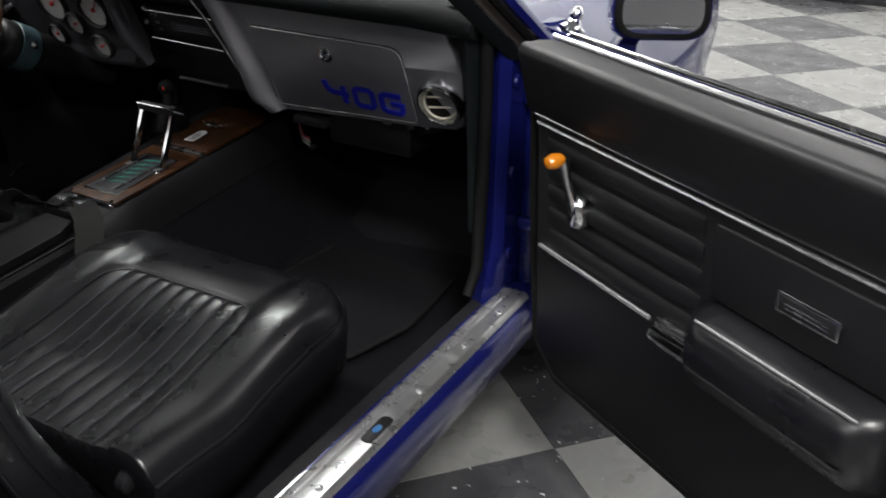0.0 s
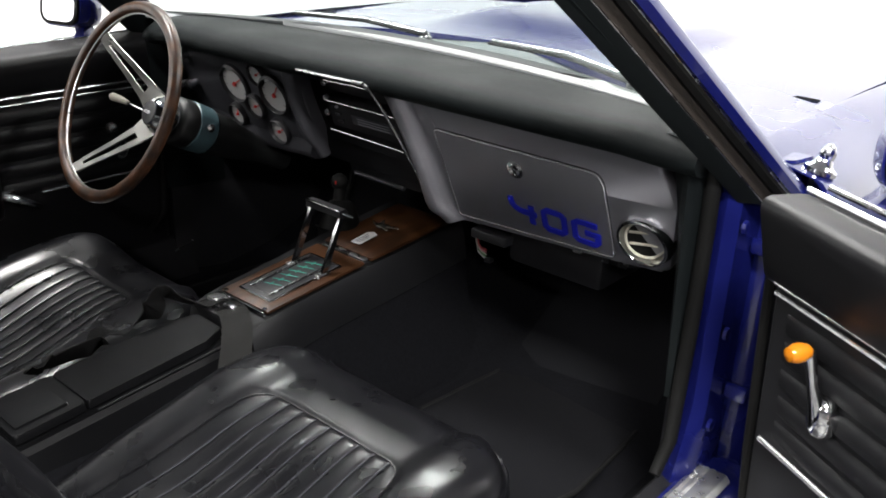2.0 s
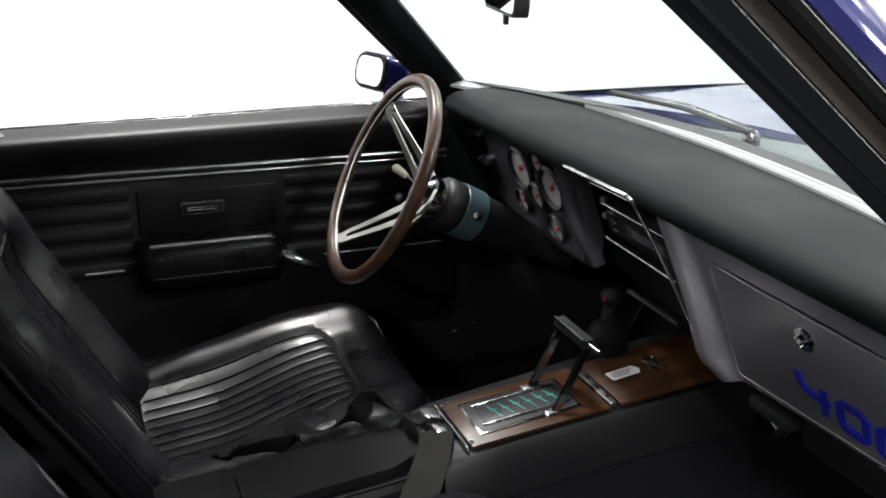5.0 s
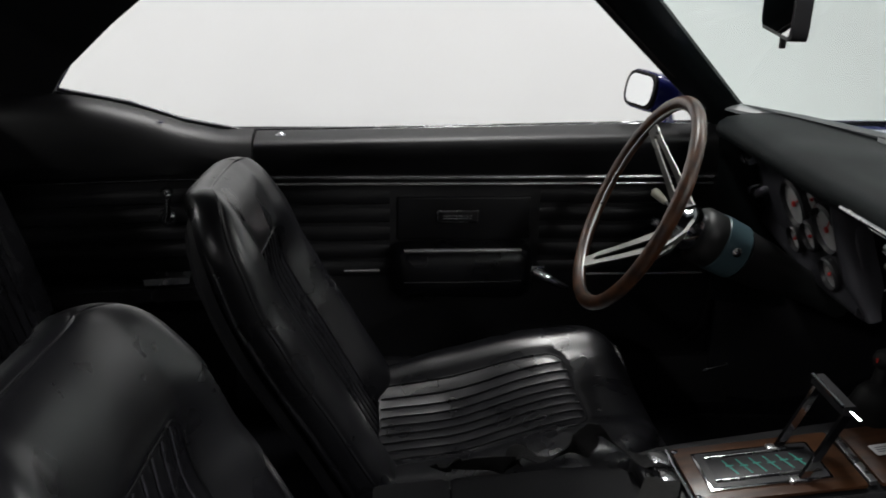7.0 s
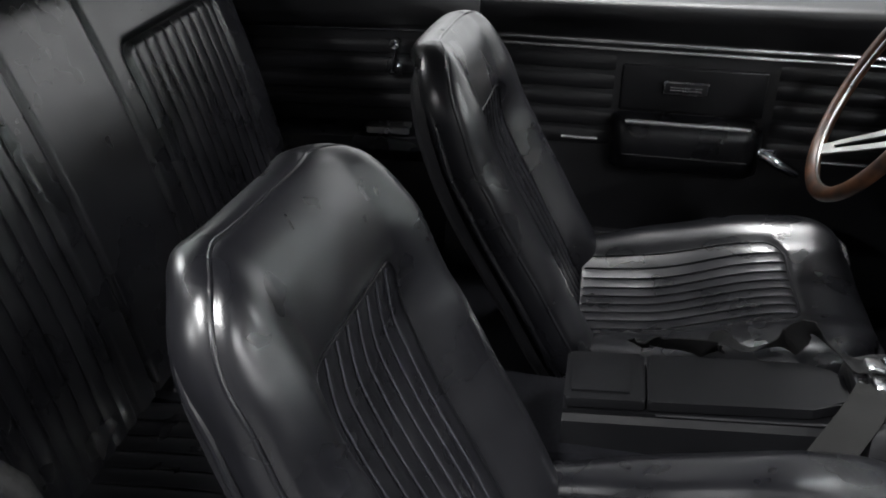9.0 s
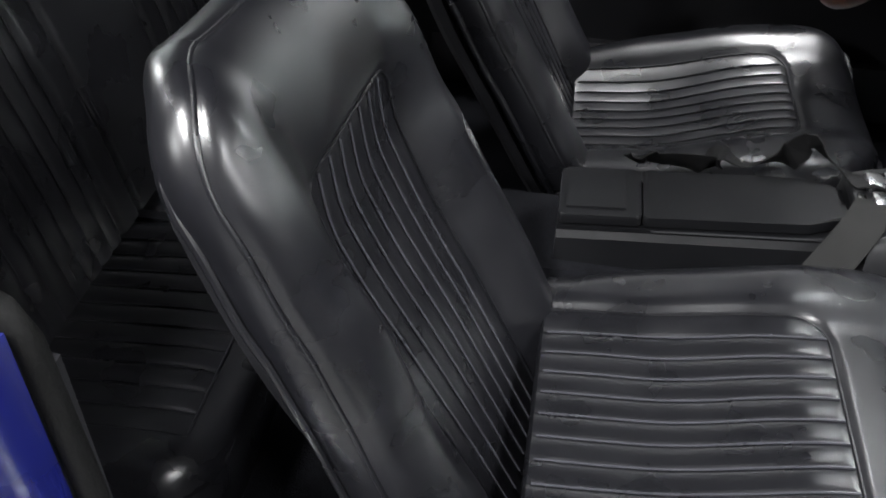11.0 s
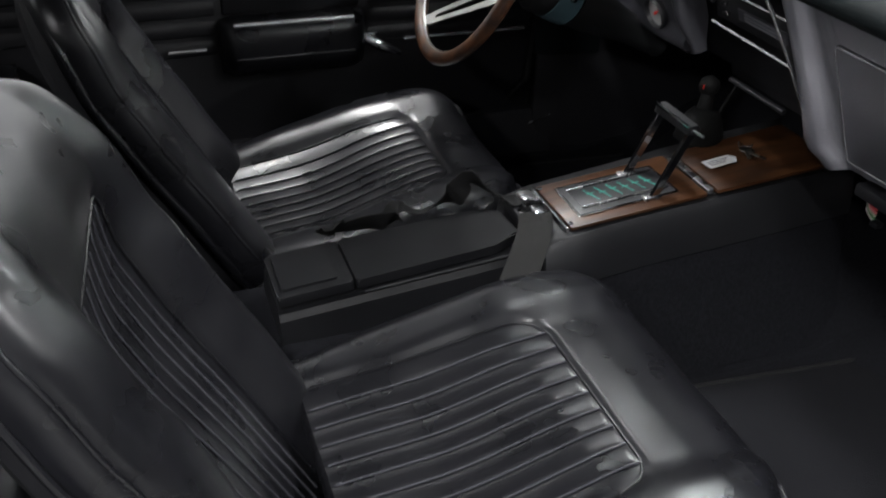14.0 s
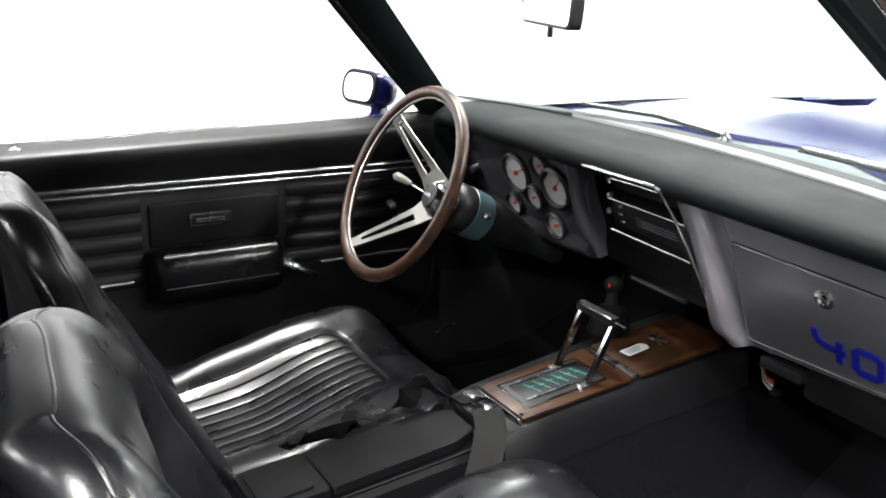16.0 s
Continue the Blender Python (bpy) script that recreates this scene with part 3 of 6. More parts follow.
        part("sail_panel", sheet(rows, 0.03, (s, 0, 0.2)), VINYL_DARK, car, "black trimmed rear pillar")
        part("sail_skin", sheet([[Vector(p) + Vector((s * 0.036, 0, 0.004)) for p in r] for r in rows], 0.012, (s, 0, 0.2)), BLUE, car, "blue rear pillar")
    # tail
    rows = [[(x, y, z) for x in np.linspace(-0.7, 0.7, 9)] for y, z in ((-1.12, 0.93), (-1.4, 0.945), (-1.8, 0.93), (-2.03, 0.90))]
    part("trunk_lid", sheet(rows, 0.02, (0, 0, -1)), BLUE, car, "blue boot lid")
    part("tail_panel", box(-0.76, 0.76, -2.07, -2.03, 0.32, 0.89, 0.02), BLUE, car)
    part("rear_bumper", tube([(-0.80, -1.95, 0.5), (-0.74, -2.10, 0.5), (0, -2.14, 0.5), (0.74, -2.10, 0.5), (0.80, -1.95, 0.5)], 0.05, 10), CHROME, car)
    part("front_bumper", tube([(-0.62, 2.80, 0.44), (-0.55, 2.88, 0.44), (0, 2.92, 0.44), (0.55, 2.88, 0.44), (0.62, 2.80, 0.44)], 0.045, 10), CHROME, car)
    rear_glass = part("rear_window", sheet([[(x, -0.66 - 0.46 * k, 1.345 - 0.40 * k) for x in np.linspace(-0.5 - 0.06 * k, 0.5 + 0.06 * k, 9)] for k in (0, 0.5, 1)], 0.005, (0, 0, -1)), GLASS, car, "clear rear window")
    rear_glass.visible_shadow = False
    # floor pan, tunnel, firewall
    rows = []
    for x, z in ((-0.715, 0.30), (-0.66, 0.245), (-0.30, 0.235), (-0.19, 0.25), (-0.125, 0.33), (-0.09, 0.395), (0.09, 0.395), (0.125, 0.33), (0.19, 0.25), (0.30, 0.235), (0.66, 0.245), (0.715, 0.30)):
        rows.append([(x, -0.45, z), (x, -0.12, z), (x, 0.5, z), (x, 1.2, z + (0.02 if abs(x) < 0.15 else 0)), (x, 1.36, z + (0.07 if abs(x) < 0.15 else 0.045)), (x, 1.50, max(z, 0.36)), (x, 1.585, max(z, 0.52))])
    part("floor_carpet", sheet(rows, 0.03, (0, 0, -1)), CARPET, car, "worn black floor carpet")
    part("firewall", box(-0.70, 0.70, 1.585, 1.61, 0.24, 0.90, 0.004), CARPET, car, "black carpeted bulkhead")
    part("rear_bulkhead", box(-0.70, 0.70, -0.95, -0.93, 0.24, 0.90, 0.004), VINYL_DARK, car)
    part("parcel_shelf", box(-0.64, 0.64, -1.10, -0.60, 0.95, 0.97, 0.004), VINYL_DARK, car, "black parcel shelf")
    # windscreen with its bright lower reveal
    rows = []
    for k in np.linspace(0, 1, 7):
        z, y = 0.930 + (1.335 - 0.930) * k, 1.050 - (1.050 - 0.600) * k
        half, mid = 0.712 - 0.155 * k, 0.025
        rows.append([(mid + half * e, y + (0.235 - 0.150 * k) * (1 - abs(e) ** 2.6), z) for e in np.linspace(-1, 1, 25)])
    ws = part("windshield", sheet(rows, 0.006, (0, 0.6, 0.8)), GLASS, car, "curved clear windscreen")
    ws.visible_shadow = False
    low = [Vector(p) + Vector((0, -0.012, 0.004)) for p in rows[0]]
    part("windshield_reveal", sheet([[p + Vector((0, a, z)) for p in low] for a, z in ((0.012, 0.012), (0.0, 0.008), (-0.016, 0.002))], 0.004, (0, 0, -1)), REVEAL, car, "bright windscreen reveal trim")
    for arm in (((-0.13, 1.392, 0.936), (-0.30, 1.372, 0.948), (-0.50, 1.322, 0.944)), ((0.44, 1.345, 0.930), (0.26, 1.390, 0.945), (0.06, 1.396, 0.944))):
        wp = part("wiper", tube(arm, [0.006, 0.005, 0.004], 8), BEZEL, car, "metal wiper arm with rubber blade")
        part("blade", tube([Vector(p) + Vector((0, -0.012, -0.004)) for p in arm], 0.004, 6), RUBBER, wp)
        part("pivot", lathe([(0.016, 0), (0.016, 0.018), (0.008, 0.028)], Matrix.Translation((arm[0][0], arm[0][1], 0.908)), 14), BEZEL, wp)
    for x, y, s in ((0.80, 1.72, 1), (-0.80, 1.72, -1), (0.80, -1.02, 1), (-0.80, -1.02, -1)):
        wheel_part(car, x, y, s)

    return car


CAR = car_body()


# ---- doors ----
def car_door(s, crank_amber):
    """A door in its own frame: hinge end at the origin, closed along -y; s = 1 for the passenger's side."""
    side = "passenger" if s > 0 else "driver"
    L = 1.02
    U0 = 0.0 if s > 0 else -0.075

    def P(u, depth, z):
        return (-s * depth, -u, z)

    def pad(u0, u1, d0, d1, z0, z1, bev=0.004, seg=2):
        xs, ys = sorted((-s * d0, -s * d1)), (-u1, -u0)
        return box(xs[0], xs[1], ys[0], ys[1], z0, z1, bev, seg)

    # the belt line of the driver's door falls towards the rear
    fall = (lambda u: 0.0) if s > 0 else (lambda u: -0.0185 - 0.019 * (u - 0.4))

    # outer shell
    prof = [(-0.03, 0.262), (-0.135, 0.25), (-0.17, 0.45), (-0.18, 0.60), (-0.165, 0.74), (-0.125, 0.835), (-0.09, 0.875), (-0.08, 0.885), (-0.069, 0.878), (-0.03, 0.85)]
    d = part("door", loft([[P(u, a, z + (fall(u) if z > 0.84 else 0)) for a, z in prof] for u in np.linspace(U0, L, 10)]), BLUE, CAR, "open blue door with black ribbed vinyl trim" if s > 0 else "closed blue door with black ribbed vinyl trim", 30)
    # trim card: rounded lower corners, upper padded section leaning into the ledge
    card = rounded([(U0 + 0.005, 0.275), (L - 0.03, 0.275), (L - 0.005, 0.80), (U0 + 0.02, 0.80)], [0.07, 0.07, 0.0, 0.0])
    m = Matrix(((0, 0, -s, 0), (-1, 0, 0, 0), (0, 1, 0, 0), (0, 0, 0, 1)))
    bm = slab(card, 0.03, m @ Matrix.Translation((0, 0, -0.03)), 0.006)
    part("trim_card", bm, DOOR_VINYL, d, "black vinyl lower trim card")
    upper = [(-0.03, 0.778), (0.004, 0.778), (0.014, 0.79), (0.020, 0.82), (0.027, 0.855), (0.0305, 0.874), (0.029, 0.884), (0.024, 0.8895), (0.016, 0.892), (-0.005, 0.893), (-0.030, 0.893), (-0.040, 0.892), (-0.040, 0.86), (-0.03, 0.82)]
    part("upper_pad", loft([[P(u, a + 0.004 * math.sin(3 * u), z + (fall(u) + (0.14 * (a + 0.03) if s > 0 else -0.16 * (a + 0.005)) if z > 0.85 else 0)) for a, z in upper] for u in np.linspace(U0 + 0.012, L - 0.012, 14)]), LEDGE_VINYL, d, "black padded vinyl ledge", 60)
    part("window_slot", loft([[P(u, a, z + fall(u)) for a, z in ((-0.068, 0.862), (-0.041, 0.862), (-0.041, 0.884), (-0.068, 0.884))] for u in (0.01, 0.5, L)]), RUBBER, d, "black rubber window slot")
    for a, zz in ((-0.0415, 0.896), (-0.074, 0.893)):
        part("belt_molding", tube([P(u, a, zz + fall(u) * 1.1) for u in np.linspace(0.01, L, 8)], 0.0042, 8), TRIM if s > 0 and a > -0.05 else BEZEL, d, "thin bright belt moulding")
    # double bright strip
    for z, r in ((0.778, 0.0068), (0.763, 0.0048)) if s < 0 else ((0.784, 0.0068), (0.769, 0.0048)):
        part("bright_strip", tube([P(u, 0.007, z) for u in np.linspace(0.03, L - 0.03, 8)], r * 0.7, 8), TRIM, d, "thin bright trim strip")
    # horizontal ribs, in front of and behind the centre block
    for u0, u1 in ((0.05, 0.405), (0.73, L - 0.04)):
        for z in (0.733, 0.692, 0.651, 0.610, 0.569):
            rows = []
            for k, u in enumerate(np.linspace(u0, u1, 6)):
                f = 0.3 if k in (0, 5) else 1
                rows.append([P(u, a * f - 0.001, z + b) for a, b in ((0.0, -0.017), (0.006, -0.014), (0.009, -0.004), (0.0085, 0.006), (0.004, 0.013), (0.0, 0.016))])
            part("rib", loft(rows), DOOR_VINYL, d)
    # centre block with badge
    part("center_block", pad(0.425, 0.715, -0.005, 0.0055, 0.635, 0.748 if s > 0 else 0.733, 0.005, 3), DOOR_VINYL, d, "smooth black vinyl block")
    part("badge", pad(0.538, 0.630, 0.007, 0.0105, 0.676, 0.705, 0.0015), DULL_CHROME if s > 0 else BEZEL, d, "small dull metal badge")
    part("badge_face", pad(0.542, 0.626, 0.0100, 0.0112, 0.680, 0.701, 0.0005), BLACK, d)
    for z in (0.692, 0.6865):
        part("badge_bar", pad(0.552, 0.616, 0.0110, 0.0120, z - 0.0014, z + 0.0014, 0.0004), DULL_CHROME, d)
    # armrest
    prof = [(-0.004, 0.505), (0.030, 0.512), (0.052, 0.53), (0.064, 0.56), (0.066, 0.60), (0.056, 0.622), (0.036, 0.630), (-0.004, 0.632)]
    rows = []
    for u in np.linspace(0.420, 0.725, 14):
        e = min(u - 0.420, 0.725 - u)
        f = 0.45 + 0.55 * math.sqrt(max(0.0, 1 - (1 - min(1, e / 0.035)) ** 2))
        rows.append([P(u, a * f if a > 0 else a, 0.57 + (z - 0.57) * (0.86 + 0.14 * f)) for a, z in prof])
    arm = part("armrest", loft(rows), VINYL, d, "black padded armrest", 60)
    part("arm_strip", tube([P(u, 0.052, 0.628) for u in np.linspace(0.45, 0.70, 5)], 0.0050 if s < 0 else 0.0025, 8), TRIM, d)
    part("arm_groove", tube([P(u, 0.0655, 0.56) for u in np.linspace(0.45, 0.70, 5)], 0.002, 6), BLACK, d)
    # inside handle
    if s > 0:
        grip = loft([[P(u, a + 0.018, 0.536 + b) for a, b in ((0.0, -0.011), (0.010, -0.009), (0.014, 0.0), (0.010, 0.009), (0.0, 0.011))] for u in np.linspace(0.338, 0.412, 5)])
    else:
        grip = joined(tube([P(0.338, 0.020, 0.526), P(0.360, 0.022, 0.538), P(0.392, 0.020, 0.554), P(0.414, 0.012, 0.564)], [0.008, 0.011, 0.013, 0.010], 14), pad(0.385, 0.424, 0.0, 0.014, 0.548, 0.576, 0.005))
    part("door_handle", grip, CHROME, d, "chrome door release")
    if s > 0:
        part("handle_cup", pad(0.333, 0.419, 0.0, 0.016, 0.508, 0.560, 0.008), DULL_CHROME, d)
    for u0, u1, z in ((0.03, 0.315, 0.542), (0.76, 0.97, 0.560)) if s > 0 else ((0.03, 0.322, 0.553), (0.753, 0.83, 0.566)):
        part("lower_strip", tube([P(u, 0.006, z) for u in np.linspace(u0, u1, 4)], 0.0042, 8), TRIM, d, "thin bright trim strip")
    # window crank
    c0, tip = ((0.150, 0.655), (0.135, 0.747)) if s > 0 else ((0.118, 0.625), (0.160, 0.688))
    crank = part("window_crank", lathe([(0.020, 0.0), (0.023, 0.006), (0.022, 0.016), (0.016, 0.025), (0.008, 0.029), (0.002, 0.030)], axes(P(c0[0], 0.004, c0[1]), (0, -s, 0), (0, 0, 1)) @ Matrix.Diagonal((0.85, 1.3, 1, 1)), 24), CHROME if s > 0 else TRIM, d, "chrome window crank")
    part("crank_arm", tube([P(c0[0], 0.022, c0[1]), P((c0[0] + tip[0]) / 2, 0.030, (c0[1] + tip[1]) / 2), P(tip[0], 0.034, tip[1])], [0.013, 0.0065, 0.008], 10), CHROME, d)
    part("crank_knob", lathe([(0.004, 0.028), (0.010, 0.034), (0.0125, 0.044), (0.0125, 0.052), (0.009, 0.060), (0.002, 0.063)], axes(P(tip[0], 0.004, tip[1]), (0, -s, 0), (0, 0, 1)), 24), AMBER if crank_amber else TRIM, d, "amber knob" if crank_amber else "")
    # lock button and edge seal
    part("lock_button", lathe([(0.013, 0.0), (0.012, 0.004), (0.006, 0.006), (0.005, 0.014), (0.002, 0.018)] if s > 0 else [(0.015, 0.0), (0.014, 0.003), (0.007, 0.004), (0.005, 0.006), (0.002, 0.007)], Matrix.Translation(P(L - 0.065, -0.018, 0.891 + fall(L - 0.065))), 16), CHROME, d, "chrome lock button")
    part("edge_seal", tube([P(0.0, -0.05, 0.84), P(-0.004, -0.012, 0.78), P(-0.004, -0.006, 0.5), P(0.0, -0.006, 0.33), P(0.06, -0.006, 0.268), P(0.5, -0.006, 0.262), P(0.95, -0.006, 0.264), P(1.02, -0.01, 0.34), P(1.02, -0.03, 0.8)], 0.009, 8), RUBBER, d, "black rubber edge seal")
    return d


def side_mirror(s, m):
    """A painted door mirror in its own frame; the glass looks along -y."""
    mir = thing("side_mirror", (0, 0, 0), "blue bullet-shaped door mirror on a short stalk", "door mirror", "door mirrors")
    rings = []
    for k, (y, f) in enumerate(((0.0, 1.0), (0.02, 1.03), (0.05, 0.97), (0.08, 0.80), (0.10, 0.55), (0.112, 0.2))):
        out = rounded([(-0.078, -0.048), (0.078, -0.048), (0.078, 0.048), (-0.078, 0.048)], 0.043, 8)
        rings.append([(x * f, y, z * f) for x, z in out])
    part("mirror_shell", loft(rings), BLUE, mir, "glossy blue shell")
    out = rounded([(-0.074, -0.044), (0.074, -0.044), (0.074, 0.044), (-0.074, 0.044)], 0.040, 8)
    turn = Matrix(((1, 0, 0, 0), (0, 0, -1, 0), (0, 1, 0, 0), (0, 0, 0, 1)))
    part("mirror_rim", slab(out, 0.008, turn @ Matrix.Translation((0, 0, 0.0)), 0.001), RUBBER, mir)
    out = rounded([(-0.063, -0.036), (0.063, -0.036), (0.063, 0.036), (-0.063, 0.036)], 0.033, 8)
    part("mirror_glass", slab(out, 0.002, turn @ Matrix.Translation((0, 0, 0.0066))), MIRROR, mir, "mirror glass")
    part("mirror_stalk", loft([[(-s * 0.03 + x * f - s * 0.03 * (1 - k), 0.05 + y * f, z) for x, y in ((-0.02, -0.03), (0.02, -0.03), (0.025, 0.02), (0, 0.04), (-0.025, 0.02))] for k, z, f in ((1, -0.035, 0.7), (0.5, -0.06, 0.8), (0, -0.085, 1.3))]), BLUE, mir)
    mir.matrix_basis = m
    return mir


drv = car_door(LEFT, False)
drv.matrix_basis = pose(-0.722, 1.056, 0.004)
pas = car_door(RIGHT, True)
pas.matrix_basis = pose(0.880, 0.938, 0.022, 0, 0, 59) @ Matrix.Translation((0, 0, 0.89)) @ pose(0, 0, 0, 0, -5, 0) @ Matrix.Translation((0, 0, -0.89))
side_mirror(LEFT, pose(-0.811, 0.880, 0.951, -12, 0, 19) @ Matrix.Diagonal((0.74, 1, 0.88, 1)))
side_mirror(RIGHT, pose(1.026, 1.150, 0.943, -6.2, 0, 30) @ Matrix.Diagonal((1.09, 1.1, 1.02, 1)))


def parked_car(paint, label, x, y, turn):
    """A plain coupe seen only in mirrors, nose along its own +y."""
    m = pose(x, y, 0, 0, 0, turn)
    car = thing("parked_car", (x, y, 0), label, "car", "parked cars")
    rows = []
    for yy, w, top in ((2.35, 0.72, 0.62), (2.3, 0.84, 0.74), (1.6, 0.92, 0.86), (0.8, 0.93, 0.90), (-0.6, 0.94, 0.92), (-1.6, 0.92, 0.92), (-2.2, 0.86, 0.86), (-2.3, 0.78, 0.72)):
        rows.append([m @ Vector(p) for p in ((-w * 0.9, yy, 0.24), (w * 0.9, yy, 0.24), (w, yy, 0.5), (w * 0.97, yy, top - 0.1), (w * 0.86, yy, top), (-w * 0.86, yy, top), (-w * 0.97, yy, top - 0.1), (-w, yy, 0.5))])
    part("body", loft(rows), paint, car)
    rows = []
    for z, f, y0, y1 in ((0.88, 0.78, 0.95, -1.5), (1.1, 0.7, 0.45, -1.15), (1.28, 0.6, 0.1, -0.7)):
        rows.append([m @ Vector(p) for p in ((-f, y0, z), (f, y0, z), (f, y1, z), (-f, y1, z))])
    part("glasshouse", loft(rows), DARK_GLASS, car, "dark windows")
    part("roof", joined(loft([[m @ Vector(p) for p in ((-f, y0, z), (f, y0, z), (f, y1, z), (-f, y1, z))] for z, f, y0, y1 in ((1.28, 0.61, 0.12, -0.72), (1.33, 0.5, 0.0, -0.6))])), paint, car)
    part("bumper", tube([m @ Vector(p) for p in ((-0.86, 2.2, 0.45), (-0.7, 2.4, 0.45), (0.7, 2.4, 0.45), (0.86, 2.2, 0.45))], 0.05, 8), CHROME, car)
    part("grille", box(-0.66, 0.66, 2.34, 2.37, 0.5, 0.66, 0.01), BLACK, car).data.transform(m)
    for sx in (-1, 1):
        part("headlight", lathe([(0.085, 0), (0.08, 0.03), (0.03, 0.045), (0.001, 0.046)], m @ axes((sx * 0.55, 2.36, 0.58), (1, 0, 0), (0, 0, -1)), 20), DULL_CHROME, car, "round headlight")
        for yy in (1.45, -1.4):
            part("wheel", lathe([(0.16, -0.1), (0.3, -0.1), (0.32, 0), (0.3, 0.1), (0.16, 0.1)], m @ axes((sx * 0.82, yy, 0.32), (0, 1, 0), (0, 0, 1)), 28), RUBBER, car, "black tyre")


parked_car(RED_PAINT, "glossy red coupe parked in the hall", 7.0, -2.3, 82)
parked_car(GREY_PAINT, "silver grey coupe parked in the hall", 7.0, 0.2, 95)


# ---- seats ----
def puffy(cols, rows, wide, height, rings, m, across=None):
    """A cushion: a grid of cols (across, -1 to 1) and rows (along), half-width wide(v), height(x, v), then rings (depth, inset) down its edge; m (a matrix or a function) places it."""
    place = (lambda p: m @ p) if isinstance(m, Matrix) else m
    bm = bmesh.new()
    across = across or (lambda c, v: c * wide(v))
    grid = [[bm.verts.new((across(c, v), v, height(across(c, v), v))) for c in cols] for v in rows]
    for a, b in zip(grid, grid[1:]):
        for i in range(len(cols) - 1):
            bm.faces.new((a[i], a[i + 1], b[i + 1], b[i]))
    loop = [r[0] for r in grid] + grid[-1][1:] + [r[-1] for r in grid[:-1]][::-1] + grid[0][1:-1][::-1]
    edge = [v.co.copy() for v in loop]
    mid = sum(edge, Vector()) / len(edge)
    last = loop
    for depth, inset in rings:
        ring = []
        for p in edge:
            off = Vector((mid.x - p.x, mid.y - p.y, 0))
            q = p + off.normalized() * inset
            ring.append(bm.verts.new((q.x, q.y, p.z - depth)))
        for i in range(len(loop)):
            j = (i + 1) % len(loop)
            bm.faces.new((last[i], ring[i], ring[j], last[j]))
        last = ring
    bm.faces.new(last)
    for v in bm.verts:
        v.co = place(v.co)
    return bm, edge


def wobble(x, v, seed):
    """Soft unevenness of stuffed vinyl, about -1 to 1."""
    return 0.45 * math.sin(29 * x + 17 * v + seed) + 0.35 * math.sin(13 * x - 37 * v + 2.1 * seed) + 0.2 * math.sin(53 * x + 41 * v + 3.3 * seed)


def pleats(x, half, count, depth):
    """Soft pleats across x with a shallow valley at each sewn joint."""
    pitch = 2 * half / count
    off = (x + half) % pitch
    d = min(off, pitch - off)
    return depth * (0.10 * math.sin(math.pi * off / pitch) - 0.30 * math.exp(-(d / 0.0042) ** 2))


def panel_edge(x, v, half, top, r):
    """Signed distance to the edge of a sewn panel whose two upper corners are round; minus inside."""
    qx, qy = abs(x) - half + r, v - top + r
    return min(max(qx, qy), 0.0) + math.hypot(max(qx, 0.0), max(qy, 0.0)) - r


def panel_outline(half, top, r, low):
    pts = [(half(v), v) for v in np.linspace(low, top - r, 26)]
    h = half(top)
    pts += [(h - r + r * math.cos(a), top - r + r * math.sin(a)) for a in np.linspace(0, math.pi / 2, 8)[1:]]
    pts += [(x, top) for x in np.linspace(h - r, -h + r, 14)[1:-1]]
    return pts + [(-x, v) for x, v in pts[33::-1]]


def columns(half, total, count, n_out):
    pitch = 2 * half / count
    inner = []
    for k in range(count):
        c0 = -half + k * pitch
        inner += [c0 + o for o in (0.0, 0.002, 0.0042, 0.007, pitch / 2, pitch - 0.007, pitch - 0.0042, pitch - 0.002)]
    inner.append(half)
    outer = [half + (total - half) * (1 - (1 - t) ** 1.5) for t in np.linspace(0, 1, n_out + 1)[1:]]
    return [-x / total for x in reversed(outer)] + [x / total for x in inner] + [x / total for x in outer]


def follow(total, flat, half, wide):
    """Places the columns so that those of the panel keep to its pleats."""
    def across(c, v):
        x, h = abs(c) * total, min(half(v), 0.8 * wide(v))
        x = x * h / flat if x <= flat else h + (x - flat) / (total - flat) * (wide(v) - h)
        return math.copysign(x, c)
    return across


def sewn_panel(parent, height, place, half, top, r, low, count, size=0.0016, mat=None):
    """The welts of a pleated panel: one round its edge, one along each pleat."""
    lift = lambda x, v, up: place(Vector((x, v, height(x, v) + up)))
    part("panel_welt", tube([lift(x, v, 0.0012) for x, v in panel_outline(half, top, r, low)], size * 1.15, 6), VINYL, parent)
    for k in range(1, count):
        f = 2 * k / count - 1
        vs = [v for v in np.linspace(low, top - 0.003, 44) if panel_edge(f * half(v), v, half(v), top, r) < -0.001]
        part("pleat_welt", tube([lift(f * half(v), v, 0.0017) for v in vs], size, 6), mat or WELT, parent)


